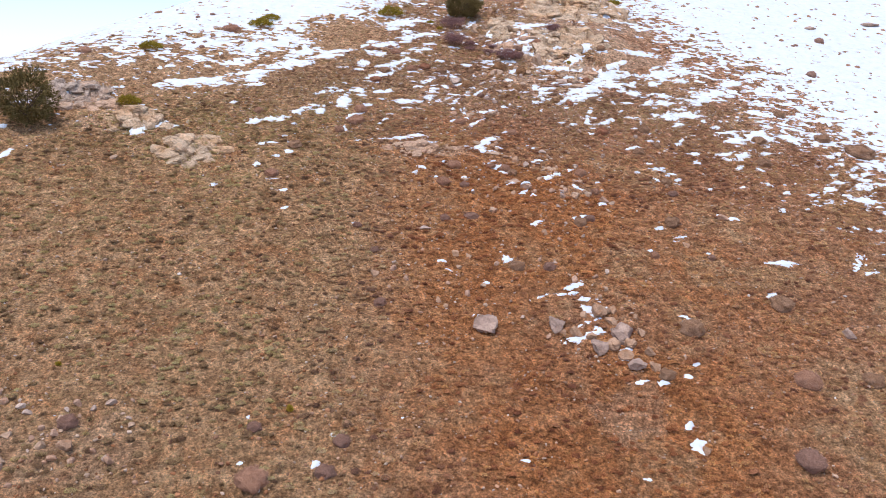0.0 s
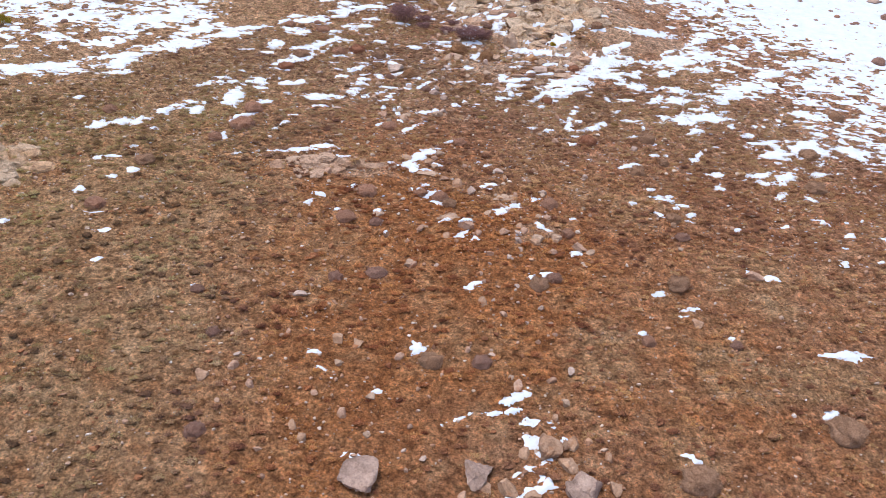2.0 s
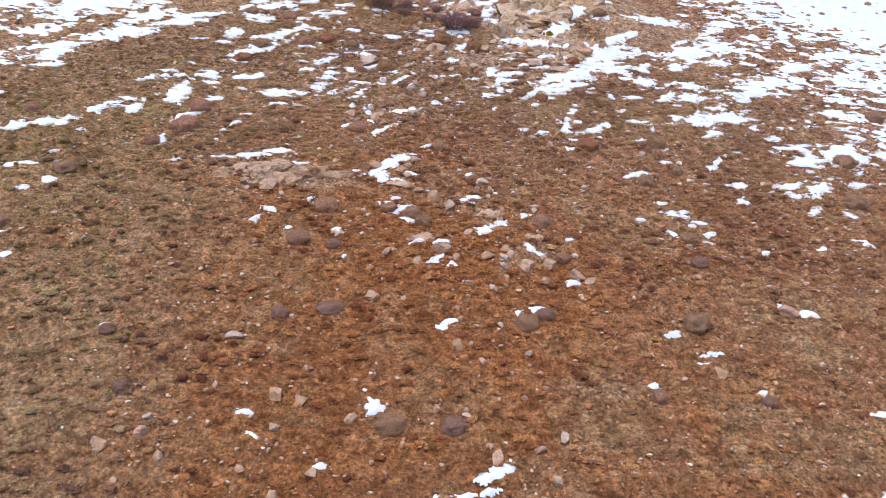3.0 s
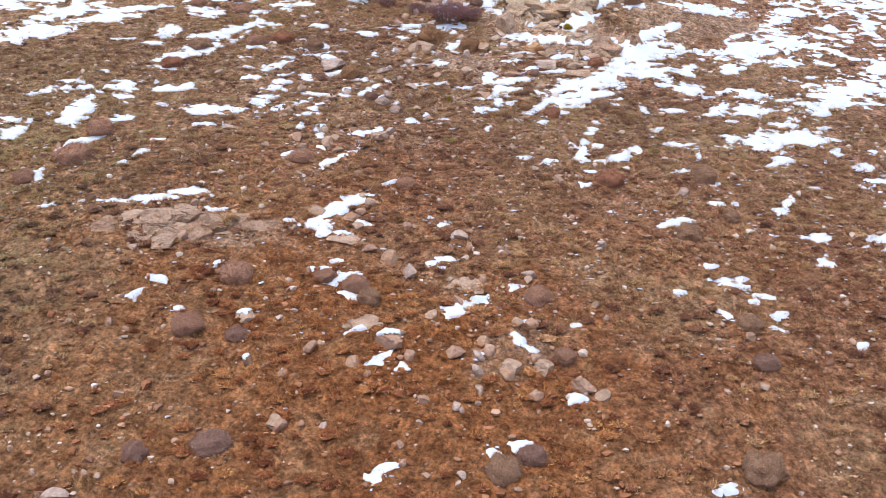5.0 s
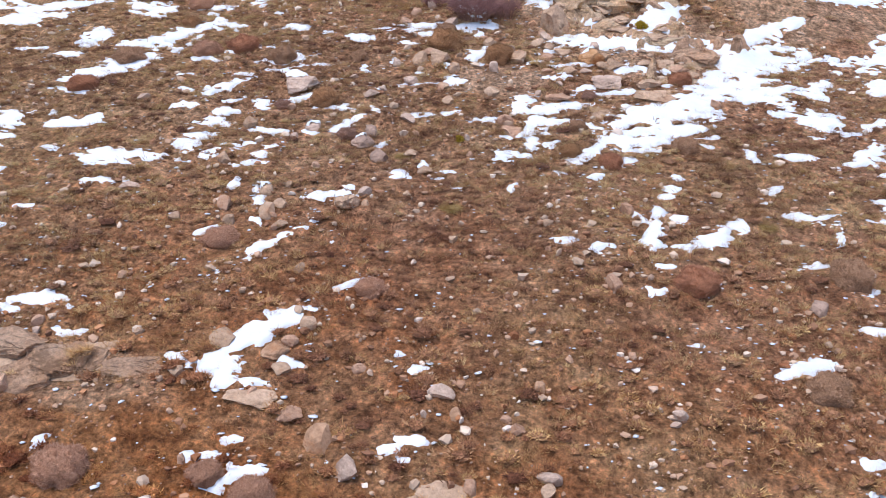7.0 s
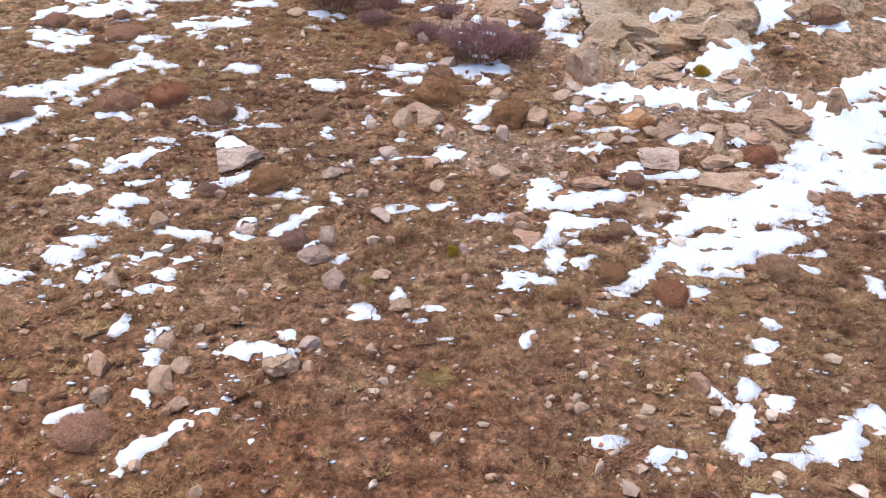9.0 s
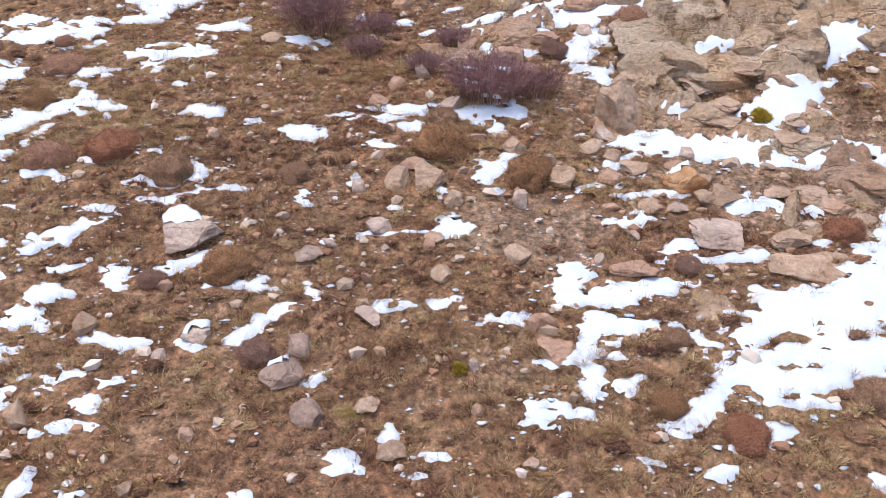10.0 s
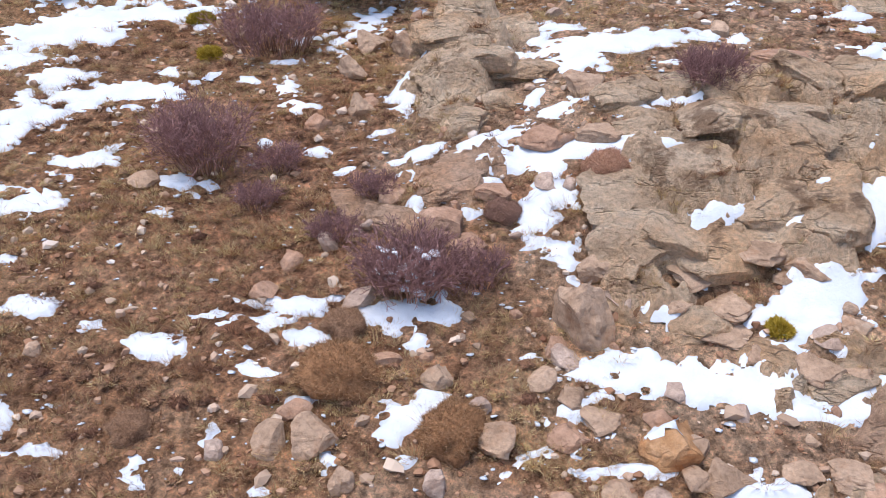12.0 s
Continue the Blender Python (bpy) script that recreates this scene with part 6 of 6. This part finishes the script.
tufts("tussock_grass", 30000, 5, 62, 86, 0.15, 0.008, 38, 0.08, "dry brown tussock grass covering the stony slope")
tufts("grass_litter", 45000, 8, 62, 86, 0.09, 0.008, 8, 0.09, "short dry grass litter between the stones", 0.25)
tufts("dwarf_heath", 6000, 15, 54, 86, 0.12, 0.009, 80, 0.2, "low brown heath mats and tussocks on the slope", 0.8)
tufts("golden_tussocks", 6500, 27, 56, 86, 0.2, 0.008, 60, 0.12, "olive-gold bunches of dry grass among the stones", 0.8, None, 0.32)
tufts("pale_grass", 22000, 7, 48, 68, 0.16, 0.012, 18, 0.1, "dry brown tussocks on rust-coloured soil")
tufts("crevice_grass", 10, 16, 60, 86, 0.15, 0.009, 34, 0.07, "dry grass rooted in the cracks of bedrock", 0.5, NOOKS)
tufts("dark_heath", 2600, 19, 28, 62, 0.1, 0.016, 40, 0.14, "small dark heath cushions dotted over the slope", 0.9, None, -0.5)
tufts("coarse_grass", 10000, 6, 30, 58, 0.13, 0.014, 46, 0.22, "coarse brown tussocks on the lower slope")


def hummocks(name, n, seed, lo, hi, small, large, label):
    """Rounded, matted tussock mounds: low lumpy domes with a skirt of short blades."""
    x, y, rng = scatter(n, seed, lo, hi)
    n = len(x)
    keep = (fbm(x / 3.1, y / 3.1, 171, 3) + rng.uniform(-0.8, 0.8, n) > -0.2 + 0.9 * ramp(stony_at(x, y), 0.3, 0.7)) & (snow_at(x, y) < 0.0)
    x, y = x[keep], y[keep]
    n = len(x)
    r = small * (large / small) ** (rng.rand(n) ** 1.4)
    ring, levels = 9, ((1.0, -0.25), (0.95, 0.3), (0.68, 0.72), (0.3, 0.95))
    unit = [(q * math.cos(k * 2 * math.pi / ring + 0.35 * i), q * math.sin(k * 2 * math.pi / ring + 0.35 * i), h) for i, (q, h) in enumerate(levels) for k in range(ring)] + [(0, 0, 1.0)]
    tri = []
    for i in range(len(levels) - 1):
        for k in range(ring):
            a, b = i * ring + k, i * ring + (k + 1) % ring
            tri += [(a, b, b + ring), (a, b + ring, a + ring)]
    top = len(unit) - 1
    tri += [(top - ring + k, top - ring + (k + 1) % ring, top) for k in range(ring)]
    ball = np.array(unit)[None] * (1 + rng.normal(0, 0.2, (n, len(unit), 1)))
    p = ball * np.stack([r * rng.uniform(0.7, 1.0, n), r * rng.uniform(0.65, 0.9, n), r * rng.uniform(0.3, 0.5, n)], 1)[:, None, :]
    v = (p + np.stack([x, y, ground_z(x, y)], 1)[:, None, :]).reshape(-1, 3)
    f = (np.array(tri)[None] + (np.arange(n) * len(unit))[:, None, None]).reshape(-1, 3)
    me = mesh_np(name, v, f, True)
    tone = np.clip(0.5 + 0.45 * fbm(x / 2.5, y / 2.5, 141, 3) + rng.normal(0, 0.25, n), 0, 1)
    me.attributes.new("tone", "FLOAT", "POINT").data.foreach_set("value", np.repeat(0.55 * tone, len(unit)).astype(np.float32))
    me.attributes.new("rust", "FLOAT", "POINT").data.foreach_set("value", np.repeat(redness(x, y), len(unit)).astype(np.float32))
    tagged(part(name, me, MAT), label, "grass", kind="stuff")
    # the blades of each mound
    blades = 85
    d = dome_points(n * blades, rng)
    rr = np.repeat(r, blades)[:, None]
    base = np.repeat(np.stack([x, y, ground_z(x, y)], 1), blades, 0) + d * rr * np.array([0.95, 0.85, 0.4])
    way = d + np.array([0, -0.25, 0.15]) + rng.normal(0, 0.35, d.shape)
    way /= np.linalg.norm(way, axis=1, keepdims=True)
    side = np.cross(way, rng.normal(size=d.shape))
    side *= 0.0055 * (1 + 14 * (large - 0.16)) / (np.linalg.norm(side, axis=1, keepdims=True) + 1e-6)
    tip = base + way * (0.05 + 0.3 * rr) * rng.uniform(0.5, 1.2, (len(d), 1))
    v = np.stack([base - side, base + side, tip], 1).reshape(-1, 3)
    me = mesh_np(name + "_blades", v, np.arange(len(v)).reshape(-1, 3), False)
    me.attributes.new("tone", "FLOAT", "POINT").data.foreach_set("value", np.repeat(np.clip(tone + 0.12, 0, 1), 3 * blades).astype(np.float32))
    me.attributes.new("rust", "FLOAT", "POINT").data.foreach_set("value", np.repeat(redness(x, y), 3 * blades).astype(np.float32))
    tagged(part(name + "_blades", me, GRASS), label, "grass", kind="stuff")


hummocks("tussock_mounds", 9000, 31, 30, 62, 0.11, 0.24, "rounded matted tussocks dotted over the lower slope")
hummocks("heath_mounds", 7000, 33, 60, 85, 0.07, 0.17, "small matted mounds of dry grass and heath")


def gravel(name, n, seed, from_, to, lo, hi, label, snow=False, stone=GRAVEL, reach=0.22):
    x, y, rng = scatter(n, seed, from_, to)
    n = len(x)
    lies = snow_at(x, y)
    keep = (lies > -reach) & (lies < 0.02) if snow else (fbm(x / 2.2, y / 2.2, 151, 3) + rng.uniform(-0.7, 0.7, n) > -0.1) & (lies < 0.1)
    x, y = x[keep], y[keep]
    n = len(x)
    bm = bmesh.new()
    bmesh.ops.create_icosphere(bm, subdivisions=1, radius=1.0)
    ball = np.array([v.co for v in bm.verts])
    tri = np.array([[v.index for v in f.verts] for f in bm.faces])
    bm.free()
    if hi < 0.06:
        ball = 1.1 * np.array([(1, 0, 0), (-1, 0, 0), (0, 1, 0), (0, -1, 0), (0, 0, 1), (0, 0, -1)])
        tri = np.array([(0, 2, 4), (2, 1, 4), (1, 3, 4), (3, 0, 4), (2, 0, 5), (1, 2, 5), (3, 1, 5), (0, 3, 5)])
    ball = ball[None] + rng.normal(0, 0.2 if snow else 0.17, (n, len(ball), 3))
    size = lo * (hi / lo) ** (rng.rand(n) ** 2.6)
    shape = size[:, None, None] * rng.uniform(0.6, 1.3, (n, 1, 3))
    a = rng.rand(n) * 6.283
    p = ball * shape * np.array([1, 1, 0.28 if snow else 0.75])
    px = p[..., 0] * np.cos(a)[:, None] - p[..., 1] * np.sin(a)[:, None]
    py = p[..., 0] * np.sin(a)[:, None] + p[..., 1] * np.cos(a)[:, None]
    v = np.stack([px + x[:, None], py + y[:, None], p[..., 2] + (ground_z(x, y) + 0.25 * size)[:, None]], 2).reshape(-1, 3)
    f = (tri[None] + (np.arange(n) * ball.shape[1])[:, None, None]).reshape(-1, 3)
    ob = part(name, mesh_np(name, v, f, snow), SNOW if snow else stone)
    return tagged(ob, label, "snow" if snow else "stones", kind="stuff")


gravel("fine_gravel", 28000, 9, 60, 88, 0.014, 0.035, "fine pale gravel strewn over the slope")
gravel("loose_stones", 15000, 13, 60, 88, 0.03, 0.1, "loose pale stones strewn over the slope")
gravel("fine_scree", 22000, 10, 34, 64, 0.022, 0.05, "fine rubble scattered on rust-coloured soil")
gravel("scree_stones", 13000, 14, 30, 64, 0.03, 0.12, "pale rubble scattered on rust-coloured soil")
gravel("earth_clods", 8000, 18, 26, 60, 0.05, 0.13, "crumbling clods of rust-brown earth and stone", False, CLODS)
gravel("snow_specks", 3000, 22, 58, 86, 0.03, 0.085, "specks of old snow lying between stones and grass", True, GRAVEL, 2.0)
gravel("pale_stones", 4200, 23, 58, 86, 0.045, 0.13, "pale limestone pieces strewn over the slope", False, PALE)
gravel("pale_chips", 4200, 24, 32, 62, 0.03, 0.085, "pale stone chips scattered over red soil", False, PALE)
gravel("snow_crumbs", 22000, 12, 50, 86, 0.02, 0.07, "crumbs of old snow round the melting patches", True)
